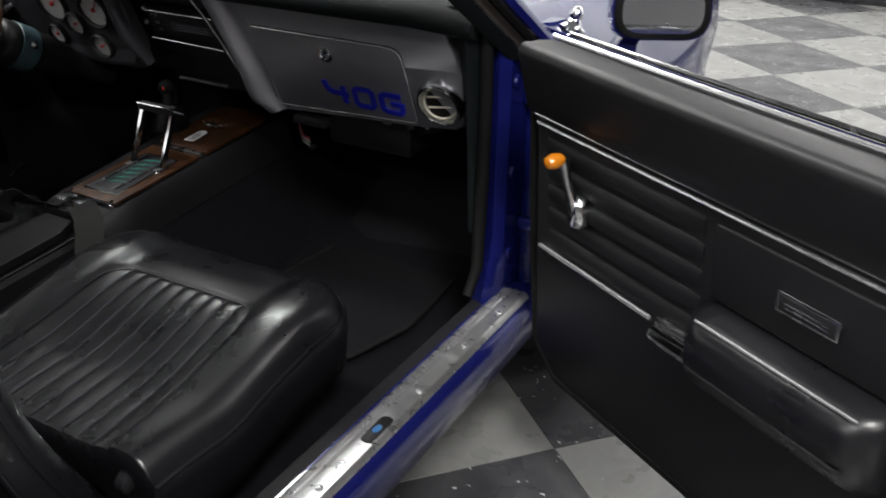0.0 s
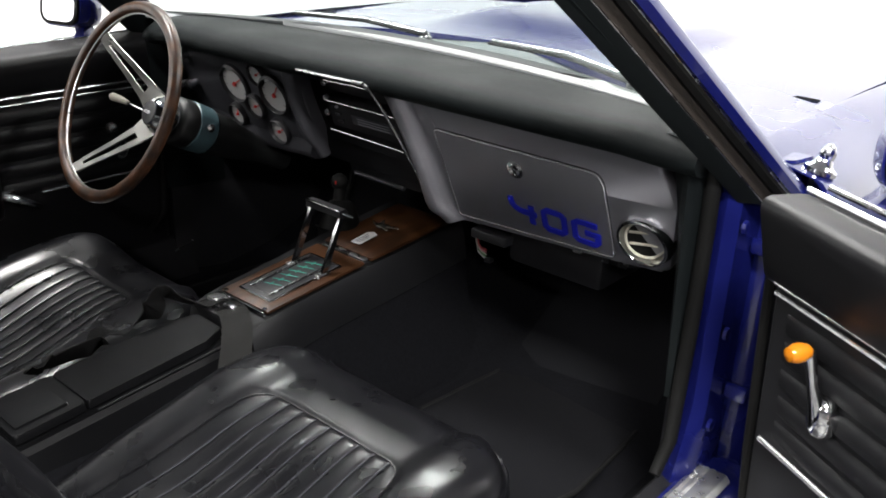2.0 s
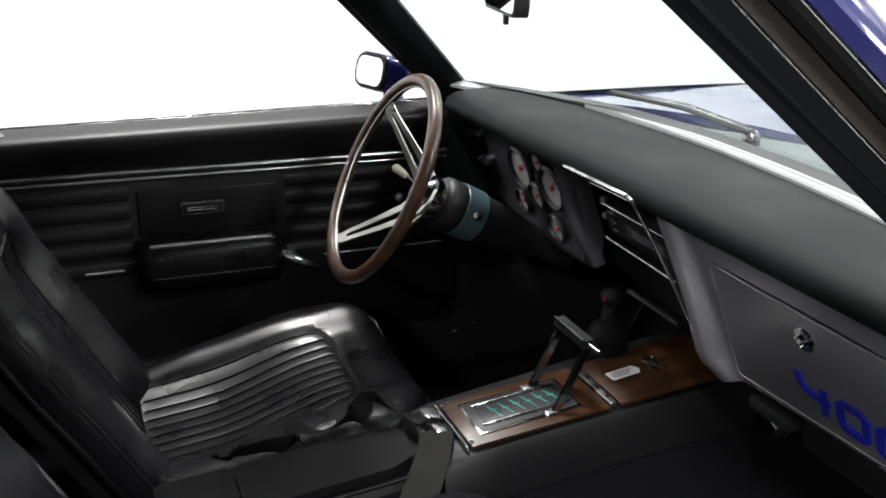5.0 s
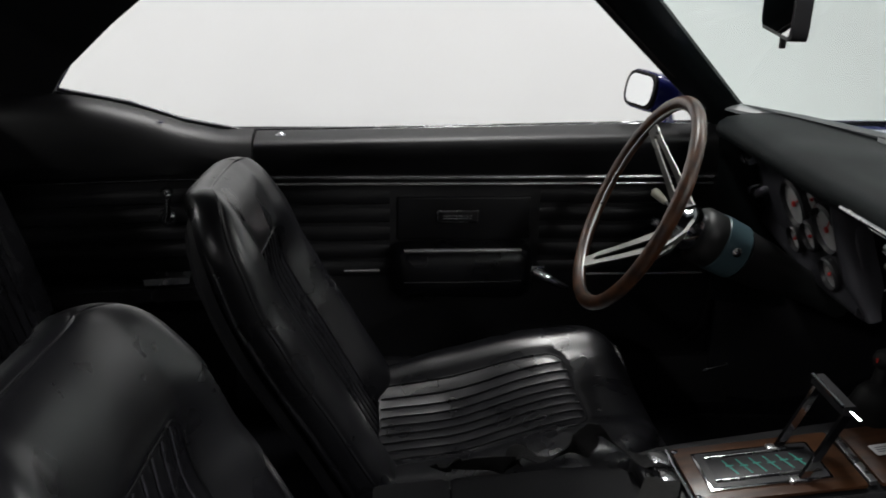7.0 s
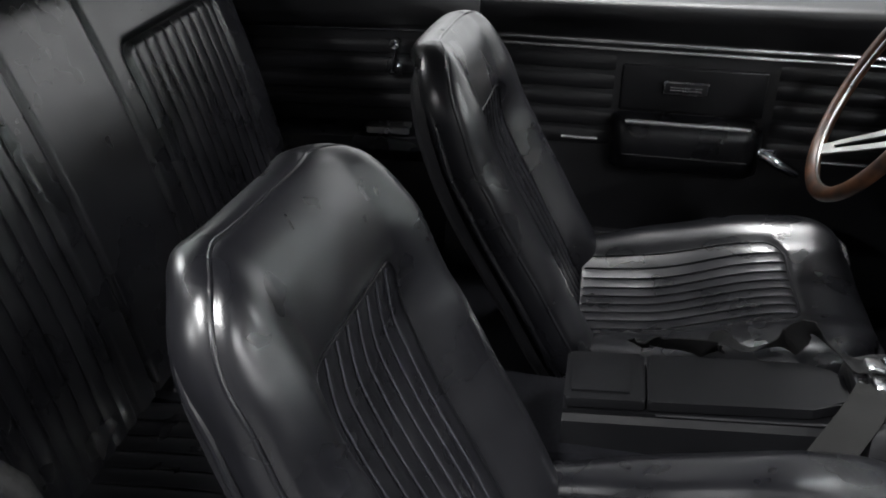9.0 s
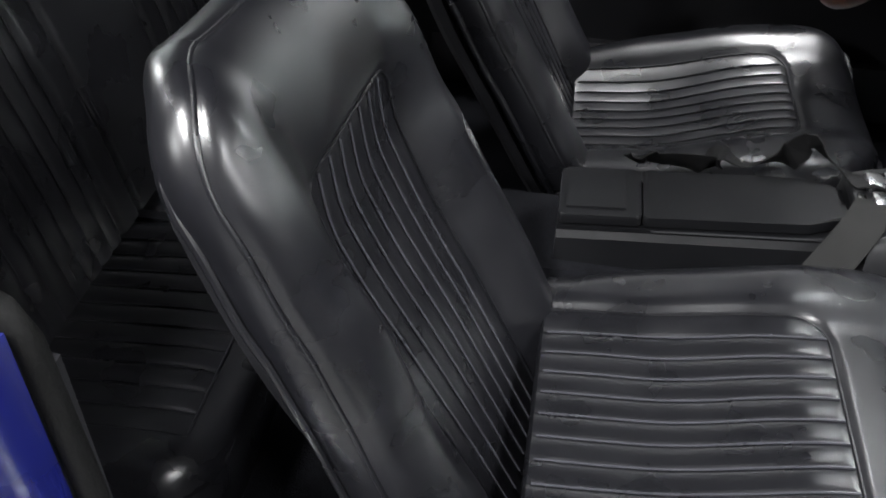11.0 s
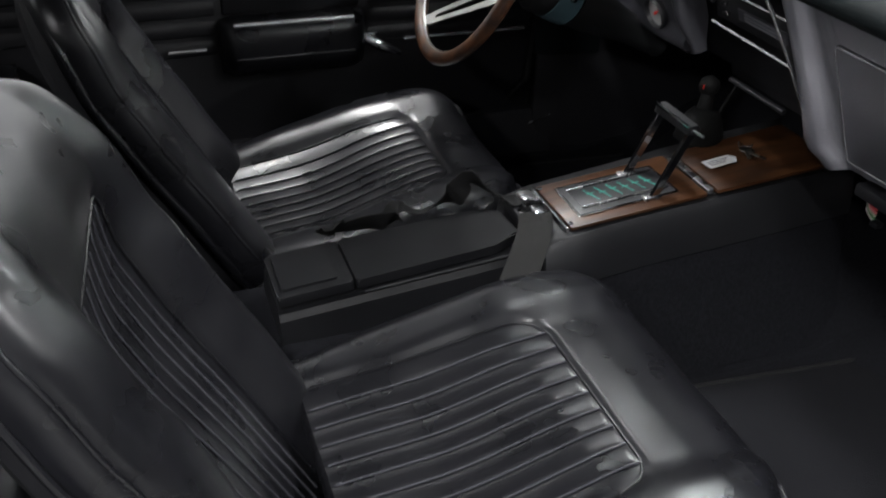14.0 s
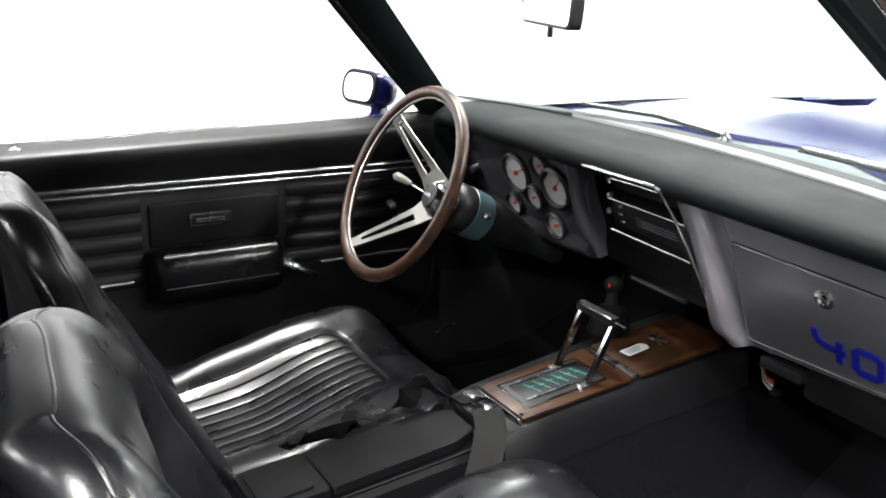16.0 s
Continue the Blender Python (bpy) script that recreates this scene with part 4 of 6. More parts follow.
def bucket_seat(driver):
    """A bucket seat in its own frame: x across, y forward from the back of the cushion, z from the floor."""
    seat = thing("bucket_seat", (0, 0, 0), ("black vinyl driver's bucket seat with pleated inserts" if driver else "black vinyl passenger bucket seat with pale-welted pleated inserts"), "car seat", "front seats")
    W, L = (0.250, 0.502) if driver else (0.277, 0.508)
    ins, iy, n = (0.130, 0.380, 9) if driver else (0.168, 0.350, 10)
    sag = 0.016 if driver else 0.009
    seed = 3.1 if driver else 7.7

    def wide(v):
        r = 0.115
        w = W - 0.022 * smooth((0.16 - v) / 0.16)
        d = L - v
        return w if d >= r else w - (r - math.sqrt(max(0.0, r * r - (r - d) ** 2))) * 0.95

    def half(v):
        return ins + (0.0008 if driver else 0.003) * math.sin(9 * v + seed) - 0.004 * smooth((v - 0.25) / 0.1)

    def height(x, v):
        w = wide(v)
        dx, dv = w - abs(x), L - v
        far = smooth(-x / 0.06) if driver else 0.0
        r = 0.05 + 0.035 * far
        a, b = max(0.0, r - dx) / r, max(0.0, 0.07 - dv) / 0.07
        drop = 0.044 * (1 - math.sqrt(max(0.0, 1 - min(1.0, a * a + b * b))))
        crown = 0.012 * math.sin(math.pi * min(1, max(0, v / L))) + (0.018 if driver else 0.026) * smooth((v - 0.12) / 0.25) - sag * math.exp(-((v - 0.15) / 0.13) ** 2) * (1 - smooth((abs(x) - 0.08) / 0.1))
        z = crown + (0.013 - 0.004 * far) * smooth((abs(x) - ins + 0.03) / 0.06) - drop + 1.0 * far * min(abs(x), 0.17) ** 2
        d = panel_edge(x, v, half(v), iy, 0.042)
        if d < 0:
            z += pleats(x * ins / half(v), ins, n, 0.0032 if driver else 0.0060) * smooth(-d / 0.012)
        z -= 0.0045 * math.exp(-(d / 0.006) ** 2) + 0.002 * smooth(-d / 0.01)
        z += 0.0007 * wobble(x, v, seed + 1) * (1 + 1.2 * smooth(d / 0.02))
        return z

    cols = columns(ins, W, n, 18)
    rows = list(np.linspace(0, iy - 0.02, 58)) + list(np.linspace(iy - 0.016, iy + 0.02, 13)) + [L - (L - iy - 0.023) * (1 - t) ** 1.5 for t in np.linspace(0, 1, 24)]
    up = Matrix.Translation((0 if driver else 0.014, 0, 0.153 if driver else 0.156)) @ Matrix.Rotation(radians(8 if driver else 4), 4, "X")
    place = lambda p: up @ p
    bm, edge = puffy(cols, rows, wide, height, ((0.006, -0.004), (0.03, -0.007), (0.08, -0.002), (0.115, 0.004), (0.125, 0.02)), place, follow(W, ins, half, wide))
    cushion = part("seat_cushion", bm, VINYL, seat, "black vinyl cushion with pleats", 50)
    nr = len(rows)
    run = [place(p) + Vector((p.x * 0.012, 0, -0.003)) for p in edge[: nr + len(cols) - 1 + nr - 1]]
    part("piping", tube(run[::2], 0.0034, 8), VINYL, cushion)
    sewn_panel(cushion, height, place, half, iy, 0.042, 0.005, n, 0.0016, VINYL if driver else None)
    part("seat_base", loft([[(x * f, 0.03 + (y + 0.02) * 0.96, z) for x, y in rounded([(-0.2, 0), (0.2, 0), (0.2, 0.42), (-0.2, 0.42)], 0.05)] for z, f in ((0.04, 0.86), (0.07, 0.94), (0.135, 1.0))]), BLACK, seat, "black seat frame")
    for x in (-0.17, 0.17):
        part("seat_rail", box(x - 0.016, x + 0.016, -0.02, 0.44, 0.0, 0.042, 0.003), DULL_CHROME, seat, "worn steel seat rail")
    if driver:
        part("hinge_button", lathe([(0.010, 0.0), (0.011, 0.005), (0.008, 0.012), (0.002, 0.014)], axes((-0.222, 0.066, 0.150), (0, 1, 0), (0, -0.4, 1)), 16), CHROME, seat, "small chrome hinge button")
    part("seat_lever", tube([(0.20, 0.40, 0.05), (0.235, 0.42, 0.055), (0.25, 0.47, 0.05), (0.24, 0.50, 0.045)], 0.005, 8), CHROME, seat, "bent chrome seat lever")

    # backrest on a curved spine, steeper towards the top
    BW, bn = 0.222, 8
    if driver:
        S, bins, top, y, z, yaw, roll, rise, drop_side = 0.600, 0.108, 0.467, 0.016, 0.116, -0.021, 0.034, 0.040, 0.026
        lean = ((-0.1, 28.4), (0.12, 28.6), (0.22, 29.6), (0.30, 30.0), (0.38, 25.0), (0.46, 18.0), (0.54, 13.7), (0.8, 13.0))
    else:
        S, bins, top, y, z, yaw, roll, rise, drop_side = 0.636, 0.116, 0.493, -0.015, 0.080, -0.080, 0.006, 0.048, 0.039
        lean = ((-0.1, 26.0), (0.12, 26.2), (0.22, 27.4), (0.30, 27.6), (0.38, 23.5), (0.46, 20.0), (0.54, 18.5), (0.8, 18.0))
    spine, step = [], 0.005
    y, z = y + 0.1 * math.sin(radians(lean[0][1])), z - 0.1 * math.cos(radians(lean[0][1]))
    for k in range(170):
        a = radians(lerp_table(lean, -0.1 + k * step)[0])
        spine.append((y, z, a))
        y, z = y - step * math.sin(a), z + step * math.cos(a)

    def bend(p):
        f = max(0.0, min(167.9, (p.y + 0.1) / step))
        i = int(f)
        (ya, za, aa), (yb, zb, ab) = spine[i], spine[i + 1]
        k = f - i
        a = aa + (ab - aa) * k
        return Vector((p.x, ya + (yb - ya) * k + p.z * math.cos(a) + yaw * p.x, za + (zb - za) * k + p.z * math.sin(a) + roll * p.x))

    def bwide(v):
        r = 0.115
        w = BW - 0.014 * smooth((v - 0.30) / 0.3) - 0.012 * smooth((0.06 - v) / 0.12)
        d = S - v
        return w if d >= r else w - (r - math.sqrt(max(0.0, r * r - (r - d) ** 2))) * 0.95

    def bhalf(v):
        return bins - 0.010 * smooth((0.24 - v) / 0.24) + 0.003 * math.sin(13 * v + seed) 

    def bheight(x, v):
        w = bwide(v)
        a = max(0.0, 0.06 - (w - abs(x))) / 0.06
        b = max(0.0, 0.15 - (S - v)) / 0.15
        ta, tb = 1 - math.sqrt(max(0.0, 1 - min(1.0, a * a))), 1 - math.sqrt(max(0.0, 1 - min(1.0, b * b)))
        drop = drop_side * ta + 0.046 * tb * (1 - 0.7 * ta)
        ih = bhalf(v)
        side = rise * smooth((abs(x) - ih + 0.01) / 0.062) * (1 - 0.75 * smooth((v - top + 0.12) / 0.2)) * (1.0 if driver or x < 0 else 0.3 + 0.7 * smooth((v - 0.12) / 0.28))
        z = side - drop + 0.020 * smooth((v - top + 0.085) / 0.125)
        d = panel_edge(x, v, ih, top, 0.028)
        if d < 0:
            z += pleats(x * bins / ih, bins, bn, 0.0060) * smooth(-d / 0.014)
        z -= 0.006 * math.exp(-(d / 0.007) ** 2) + 0.004 * smooth(-d / 0.012)
        z += 0.0009 * wobble(x, v, seed + 3) * (0.6 + smooth(d / 0.02))
        return z

    cols = columns(bins, BW, bn, 22)
    rows = list(np.linspace(-0.06, top - 0.03, 80)) + list(np.linspace(top - 0.026, top + 0.02, 16)) + [S - (S - top - 0.023) * (1 - t) ** 1.5 for t in np.linspace(0, 1, 32)]
    bm, edge = puffy(cols, rows, bwide, bheight, ((0.004, -0.003), (0.012, -0.006), (0.022, -0.007), (0.034, -0.006), (0.044, -0.001), (0.052, 0.008), (0.056, 0.016)), bend, follow(BW, bins, bhalf, bwide))
    back = part("backrest", bm, VINYL, seat, "black vinyl backrest with pleats", 50)
    nr = len(rows)
    run = edge[: nr + len(cols) - 1 + nr - 1]
    part("seam", tube([bend(p + Vector((p.x * 0.006, 0, -0.002))) for p in run[::2]], 0.0026, 8), VINYL, back)
    part("seam", tube([bend(p + Vector((-p.x * 0.022, 0, 0.0035 if abs(p.x) > 0.17 else 0.002))) for p in run[30:nr - 24:2]], 0.0012, 6), VINYL, back)
    part("rear_piping", tube([bend(p + Vector((p.x * 0.03 * (1 - smooth((p.y - S + 0.2) / 0.15)), -0.010 * smooth((p.y - S + 0.12) / 0.12), -0.040))) for p in run[::2]], 0.0045, 8), VINYL, back)
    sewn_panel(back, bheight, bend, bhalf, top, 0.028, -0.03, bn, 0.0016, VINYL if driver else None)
    # hard shell behind
    rings = []
    for depth, f in ((0.034, 0.985), (0.050, 0.97), (0.062, 0.90), (0.066, 0.6)):
        ring = []
        for v in list(np.linspace(-0.05, S, 28)):
            ring.append((bwide(v) * f, 0.32 + (v - 0.32) * f, -0.010 - depth))
        for v in list(np.linspace(S, -0.05, 28)):
            ring.append((-bwide(v) * f, 0.32 + (v - 0.32) * f, -0.010 - depth))
        rings.append([bend(Vector(p)) for p in ring])
    part("back_shell", loft(rings), VINYL_DARK, back, "black moulded back shell")
    for x in (-0.225, 0.225):
        part("hinge_cover", lathe([(0.018, -0.008), (0.018, 0.006), (0.012, 0.010), (0.003, 0.011)], axes((x * 0.97, 0.0, 0.115), (0, 1, 0), (0, 0, 1)), 20), VINYL_DARK, back, "black hinge cover")
    return seat


SEAT_P = bucket_seat(False)
SEAT_P.matrix_basis = pose(0.362, 0.290, 0.262)
SEAT_D = bucket_seat(True)
SEAT_D.matrix_basis = pose(-0.360, 0.300, 0.235)


def rear_bench():
    bench = thing("rear_bench", (0, -0.3, 0.25), "black vinyl rear bench seat with pleated panels", "rear seat")
    for s in (LEFT, RIGHT):
        def wide(v):
            d = 0.46 - v
            return 0.235 if d >= 0.07 else 0.235 - (0.07 - math.sqrt(max(0, 0.07 ** 2 - (0.07 - d) ** 2)))

        def height(x, v):
            dx, dv = wide(v) - abs(x), 0.46 - v
            a, b = max(0.0, 0.05 - dx) / 0.05, max(0.0, 0.06 - dv) / 0.06
            z = 0.03 * smooth(v / 0.4) - 0.04 * (1 - math.sqrt(max(0, 1 - min(1, a * a + b * b))))
            if abs(x) < 0.165 and v < 0.42:
                z += pleats(x, 0.165, 10, 0.007) * smooth(min(0.165 - abs(x), 0.42 - v) / 0.012)
            return z + 0.0007 * wobble(x, v, s)
        cols = columns(0.165, 0.235, 10, 10)
        rows = list(np.linspace(0, 0.42, 60)) + [0.46 - 0.036 * (1 - t) ** 1.6 for t in np.linspace(0.0, 1, 12)]
        bm, edge = puffy(cols, rows, wide, height, ((0.02, -0.006), (0.10, 0.0), (0.14, 0.02)), Matrix.Translation((s * 0.335, -0.515, 0.405)))
        pad = part("seat_cushion", bm, VINYL, bench, "black pleated vinyl cushion", 50)
        sewn_panel(pad, height, lambda p: p + Vector((s * 0.335, -0.515, 0.405)), lambda v: 0.165, 0.42, 0.006, 0.05, 10, 0.0015, VINYL)

        def bheight(x, v):
            dx, dv = 0.31 - s * x, 0.66 - v
            a, b = max(0.0, 0.05 - dx) / 0.05, max(0.0, 0.10 - dv) / 0.10
            z = 0.02 * math.sin(math.pi * v / 0.66) - 0.05 * (1 - math.sqrt(max(0, 1 - min(1, a * a + b * b))))
            xi = x - s * 0.026
            d = panel_edge(xi, v, 0.172, 0.475, 0.022)
            if d < 0:
                z += pleats(xi, 0.172, 10, 0.007) * smooth(-d / 0.012)
            z -= 0.007 * math.exp(-(d / 0.007) ** 2) + 0.008 * math.exp(-((x + s * 0.205) / 0.005) ** 2)
            return z + 0.0006 * wobble(x, v, s + 4) * smooth((s * x + 0.31) / 0.12)
        cols = sorted(set(list(np.linspace(-1, 1, 110)) + [(s * 0.026 + 0.0344 * k - 0.172 + o) / 0.31 for k in range(11) for o in (-0.004, 0, 0.004)] + [(-s * 0.205 + o) / 0.31 for o in (-0.005, -0.0025, 0, 0.0025, 0.005)]))
        rows = list(np.linspace(0, 0.56, 100)) + [0.66 - 0.095 * (1 - t) ** 1.5 for t in np.linspace(0.05, 1, 16)]
        lay = pose(s * 0.310, -0.325, 0.42, 90 + 17, 0, 0) @ Matrix.Diagonal((1, 1, -1, 1))
        bm, edge = puffy(cols, rows, lambda v: 0.31, bheight, ((0.02, -0.004), (0.10, 0.0)), lay)
        seat_back = part("seat_back", bm, VINYL, bench, "black pleated vinyl backrest", 50)
        sewn_panel(seat_back, lambda x, v: bheight(x + s * 0.026, v), lambda p: lay @ (p + Vector((s * 0.026, 0, 0))), lambda v: 0.172, 0.475, 0.022, 0.1, 10, 0.0011, VINYL)
    part("bench_base", box(-0.56, 0.56, -0.62, -0.09, 0.24, 0.30, 0.02), VINYL_DARK, bench)
    part("center_hump", box(-0.085, 0.085, -0.47, -0.09, 0.30, 0.40, 0.03, 4), VINYL, bench)


def rear_side(s):
    q = thing("rear_side_panel", (s * 0.70, -0.3, 0.3), "black ribbed vinyl rear side trim with ashtray", "side trim", "rear side trims")
    x = s * 0.70

    def P(u, depth, z):
        inw = 0.05 * smooth(u / 0.55)
        return (s * (0.70 - depth - inw), 0.0 - u, z)
    part("side_card", loft([[P(u, a, z) for a, z in ((-0.02, 0.26), (0.0, 0.26), (0.0, 0.79), (-0.02, 0.79))] for u in np.linspace(-0.04 if s < 0 else 0.05, 0.85, 8)]), DOOR_VINYL if s < 0 else VINYL_DARK, q)
    upper = [(-0.05, 0.80), (0.01, 0.79), (0.026, 0.805), (0.031, 0.83), (0.028, 0.86), (0.016, 0.885), (-0.008, 0.900), (-0.05, 0.905)]
    part("upper_pad", loft([[P(u, a + 0.012 * smooth(u / 0.5), z + (0.0 if z < 0.84 else 0.062 * smooth((u - 0.02) / 0.36) - (0.026 * (1 - smooth(u / 0.22)) if s < 0 else 0))) for a, z in upper] for u in np.linspace(-0.045 if s < 0 else 0.26, 0.85, 14)]), LEDGE_VINYL if s < 0 else VINYL_DARK, q, "padded black vinyl quarter ledge", 60)
    part("bright_strip", tube([P(u, 0.006, 0.788) for u in np.linspace(0.0 if s < 0 else 0.26, 0.75, 6)], 0.0042, 8), CHROME, q)
    if s > 0:
        return
    for z in (0.75, 0.71, 0.67, 0.63):
        part("rib", loft([[P(u, a * f, z + b) for a, b in ((-0.001, -0.017), (0.006, -0.013), (0.0085, 0.0), (0.005, 0.011), (-0.001, 0.015))] for u, f in ((0.03, 0.3), (0.07, 1), (0.3, 1), (0.5, 1), (0.54, 0.3))]), DOOR_VINYL, q)
    arm = part("arm_ledge", loft([[P(u, a, z) for a, z in ((-0.005, 0.50), (0.05, 0.51), (0.075, 0.545), (0.07, 0.572), (0.05, 0.58), (-0.005, 0.583))] for u in np.linspace(0.06, 0.60, 8)]), VINYL, q, "black padded arm ledge")
    part("ashtray", loft([[P(u, 0.052 + a, z) for a, z in ((-0.012, 0.582), (0.014, 0.578), (0.014, 0.592), (-0.012, 0.596))] for u in (0.09, 0.10, 0.17, 0.18)]), DULL_CHROME, arm, "dull metal ashtray lid")
    crank = part("window_crank", lathe([(0.017, 0.0), (0.02, 0.006), (0.019, 0.014), (0.01, 0.024), (0.002, 0.026)], axes(P(0.133, 0.008, 0.708), (0, -s, 0), (0, 0, 1)), 20), CHROME, q, "chrome window crank")
    part("crank_arm", tube([P(0.133, 0.028, 0.708), P(0.126, 0.034, 0.738), P(0.120, 0.038, 0.772)], [0.010, 0.007, 0.008], 10), CHROME, crank)
    part("crank_knob", lathe([(0.004, 0.03), (0.011, 0.036), (0.014, 0.05), (0.010, 0.062), (0.002, 0.064)], axes(P(0.120, 0.008, 0.772), (0, -s, 0), (0, 0, 1)), 18), CHROME, crank)
    part("glass_seal", tube([P(-0.02, -0.05, 0.872), P(0.1, -0.048, 0.897), P(0.2, -0.042, 0.935), P(0.33, -0.032, 0.966)], 0.007, 8), CHROME, q, "thin window seal")


rear_bench()
rear_side(LEFT)
rear_side(RIGHT)


# ---- dashboard ----
def face(x, z, off=0.0):
    return Vector((x, 1.07 + 0.4 * (0.83 - z) - off * 0.93, z - off * 0.37))



def on_face(x, z, lift=0.0):
    """A matrix on the dash face at x, z; local x to the passenger's side, y up the face, z out to the cabin."""
    m = axes(face(x, z), (1, 0, 0), (0, -0.3714, 0.9285))
    return m @ Matrix.Translation((0, 0, lift))


def face_outline(points):
    """World (x, z) pairs to 2D in the frame of on_face(0, 0.83)."""
    return [(x, (z - 0.83) * math.hypot(1, 0.4)) for x, z in points]


def gauge(parent, m, r, needle):
    g = part("gauge", lathe([(r * 1.18, -0.006), (r * 1.18, 0.007), (r * 1.05, 0.011), (r * 0.97, 0.004), (r * 0.95, 0.002)], m, 32), BLACK, parent, "round grey gauge with red needle")
    part("dial", lathe([(r, 0.0), (r, 0.0032), (r * 0.2, 0.0034)], m, 32), DIAL, g, "light grey dial")
    for k in range(9):
        a = radians(220 - k * 32.5)
        part("tick", box(-0.0007, 0.0007, r * 0.78, r * 0.94, 0.0033, 0.0042, 0), BLACK, g).data.transform(m @ Matrix.Rotation(a - math.pi / 2, 4, "Z"))
    part("needle", box(-0.0011, 0.0011, -r * 0.2, r * 0.78, 0.0045, 0.006, 0.0003), RED, g).data.transform(m @ Matrix.Rotation(radians(needle), 4, "Z"))
    part("needle_hub", lathe([(r * 0.14, 0.004), (r * 0.12, 0.008), (0.0005, 0.0085)], m, 14), RED, g)


def dashboard():
    d = thing("dashboard", (0, 1.1, 0.6), "black padded dashboard with grey painted fascia", "dashboard")
    rows = []
    for x in np.linspace(-0.705, 0.738, 34):
        e = smooth((abs(x) - 0.60) / 0.105) * (1.0 if x < 0 else 0.35)
        bulge = 0.012 * smooth((abs(x + 0.40) - 0.36) / -0.12)
        sec = [(1.215, 0.905), (1.195, 0.925), (1.160, 0.938), (1.10, 0.943), (1.045, 0.941), (1.01, 0.935), (0.994, 0.924), (0.990, 0.910), (0.998, 0.897), (1.018, 0.889), (1.06, 0.884), (1.12, 0.880), (1.30, 0.870)]
        rows.append([(x, y + 0.035 * e - bulge + (0.085 - 0.17 * (x - 0.05) ** 2 if y > 1.15 else 0.03 if y > 1.08 and z > 0.9 else 0), z - 0.02 * e - 0.006 * e * (y < 1.05)) for y, z in sec])
    part("dash_pad", loft(rows), VINYL_SOFT, d, "black padded vinyl dash top", 60)
    strip = []
    for x in np.linspace(-0.38, 0.60, 26):
        y0, w = 1.212 - 0.22 * (x + 0.02) ** 2, 0.034 * smooth((x + 0.40) / 0.35)
        strip.append([(x, y0, 0.9445), (x, y0 + w * 0.1, 0.9475), (x, y0 + w * 0.55, 0.9465), (x, y0 + w * 0.6, 0.9440), (x, y0 + w * 0.66, 0.9465), (x, y0 + w, 0.946)])
    part("defrost_strip", sheet(strip, 0.006, (0, 0, -1)), REVEAL, d, "long pale strip along the windscreen")
    # backing behind the fascias
    part("dash_core", loft([[(x, y, z) for y, z in ((1.12, 0.87), (1.36, 0.87), (1.36, 0.70), (1.26, 0.66), (1.18, 0.665))] for x in (-0.69, -0.17, -0.165, 0.095, 0.10, 0.69)]), BLACK, d)
    # passenger fascia: wing edge turning towards the cabin, glovebox panel
    out = rounded(face_outline([(0.112, 0.890), (0.150, 0.766), (0.182, 0.634), (0.232, 0.640), (0.568, 0.662), (0.664, 0.672), (0.684, 0.80), (0.655, 0.894)]), [0.0, 0.0, 0.035, 0.0, 0.0, 0.02, 0.02, 0.0])
    fascia = part("passenger_fascia", slab(out, 0.035, on_face(0, 0.83, -0.035), 0.008, 3), GREY, d, "satin grey fascia panel")
    flare = []
    ridge = [(-0.020, -0.05), (-0.021, -0.004), (-0.019, 0.006), (-0.013, 0.013), (-0.005, 0.016), (0.003, 0.015), (0.010, 0.010), (0.016, 0.003), (0.024, -0.003), (0.034, -0.004), (0.050, 0.0008), (0.062, 0.0008), (0.062, -0.02)]
    for k in np.linspace(0, 1, 18):
        turn = smooth((k - 0.84) / 0.16)
        x, z = 0.112 + 0.095 * k - 0.040 * k * k + 0.02 * turn, 0.892 - 0.252 * k
        up = 0.006 + 0.020 * k * (1 - 0.85 * turn)
        flare.append([on_face(x, z) @ Vector((p, 0, q + (up * (1 - smooth((p - 0.0) / 0.05)) if q > -0.04 else 0))) for p, q in ridge])
    part("wing_flare", loft(flare), GREY, fascia, "raised grey edge", 60)
    door_out = rounded(face_outline([(0.205, 0.652), (0.562, 0.670), (0.556, 0.836), (0.190, 0.838)]), [0.008, 0.012, 0.03, 0.008])
    part("glovebox_gap", slab([(x * 1.0, y) for x, y in door_out], 0.0012, on_face(0, 0.83, 0.0002)), BLACK, fascia)
    cx = sum(p[0] for p in door_out) / len(door_out)
    cy = sum(p[1] for p in door_out) / len(door_out)
    glove = part("glovebox_door", slab([(cx + (x - cx) * 0.992, cy + (y - cy) * 0.98) for x, y in door_out], 0.004, on_face(0, 0.83, 0.0006), 0.0015), GREY, fascia, "grey glovebox door")
    # fine bright line round the glovebox
    mm = on_face(0, 0.83, 0.0042)
    part("glovebox_line", tube([mm @ Vector((cx + (x - cx) * 0.992, cy + (y - cy) * 0.98, 0)) for x, y in door_out], 0.0013, 6, True), TRIM, fascia)
    part("glovebox_lock", lathe([(0.0185, 0.0), (0.0175, 0.003), (0.011, 0.0045), (0.0095, 0.009), (0.007, 0.0095), (0.0068, 0.006), (0.001, 0.006)], on_face(0.373, 0.798, 0.004), 24), CHROME, fascia, "chrome lock")
    part("glovebox_hinge", box(0.235, 0.32, 1.135, 1.165, 0.612, 0.632, 0.004), BLACK, fascia)
    # 4 0 6 in thick blue strokes
    lm = axes(face(0.344, 0.734, 0.0), (0.180, 0.0, -0.004), (0, -0.3714, 0.9285)) @ Matrix.Translation((0, 0, 0.0045)) @ Matrix.Diagonal((1.08, 1.04, 1, 1))

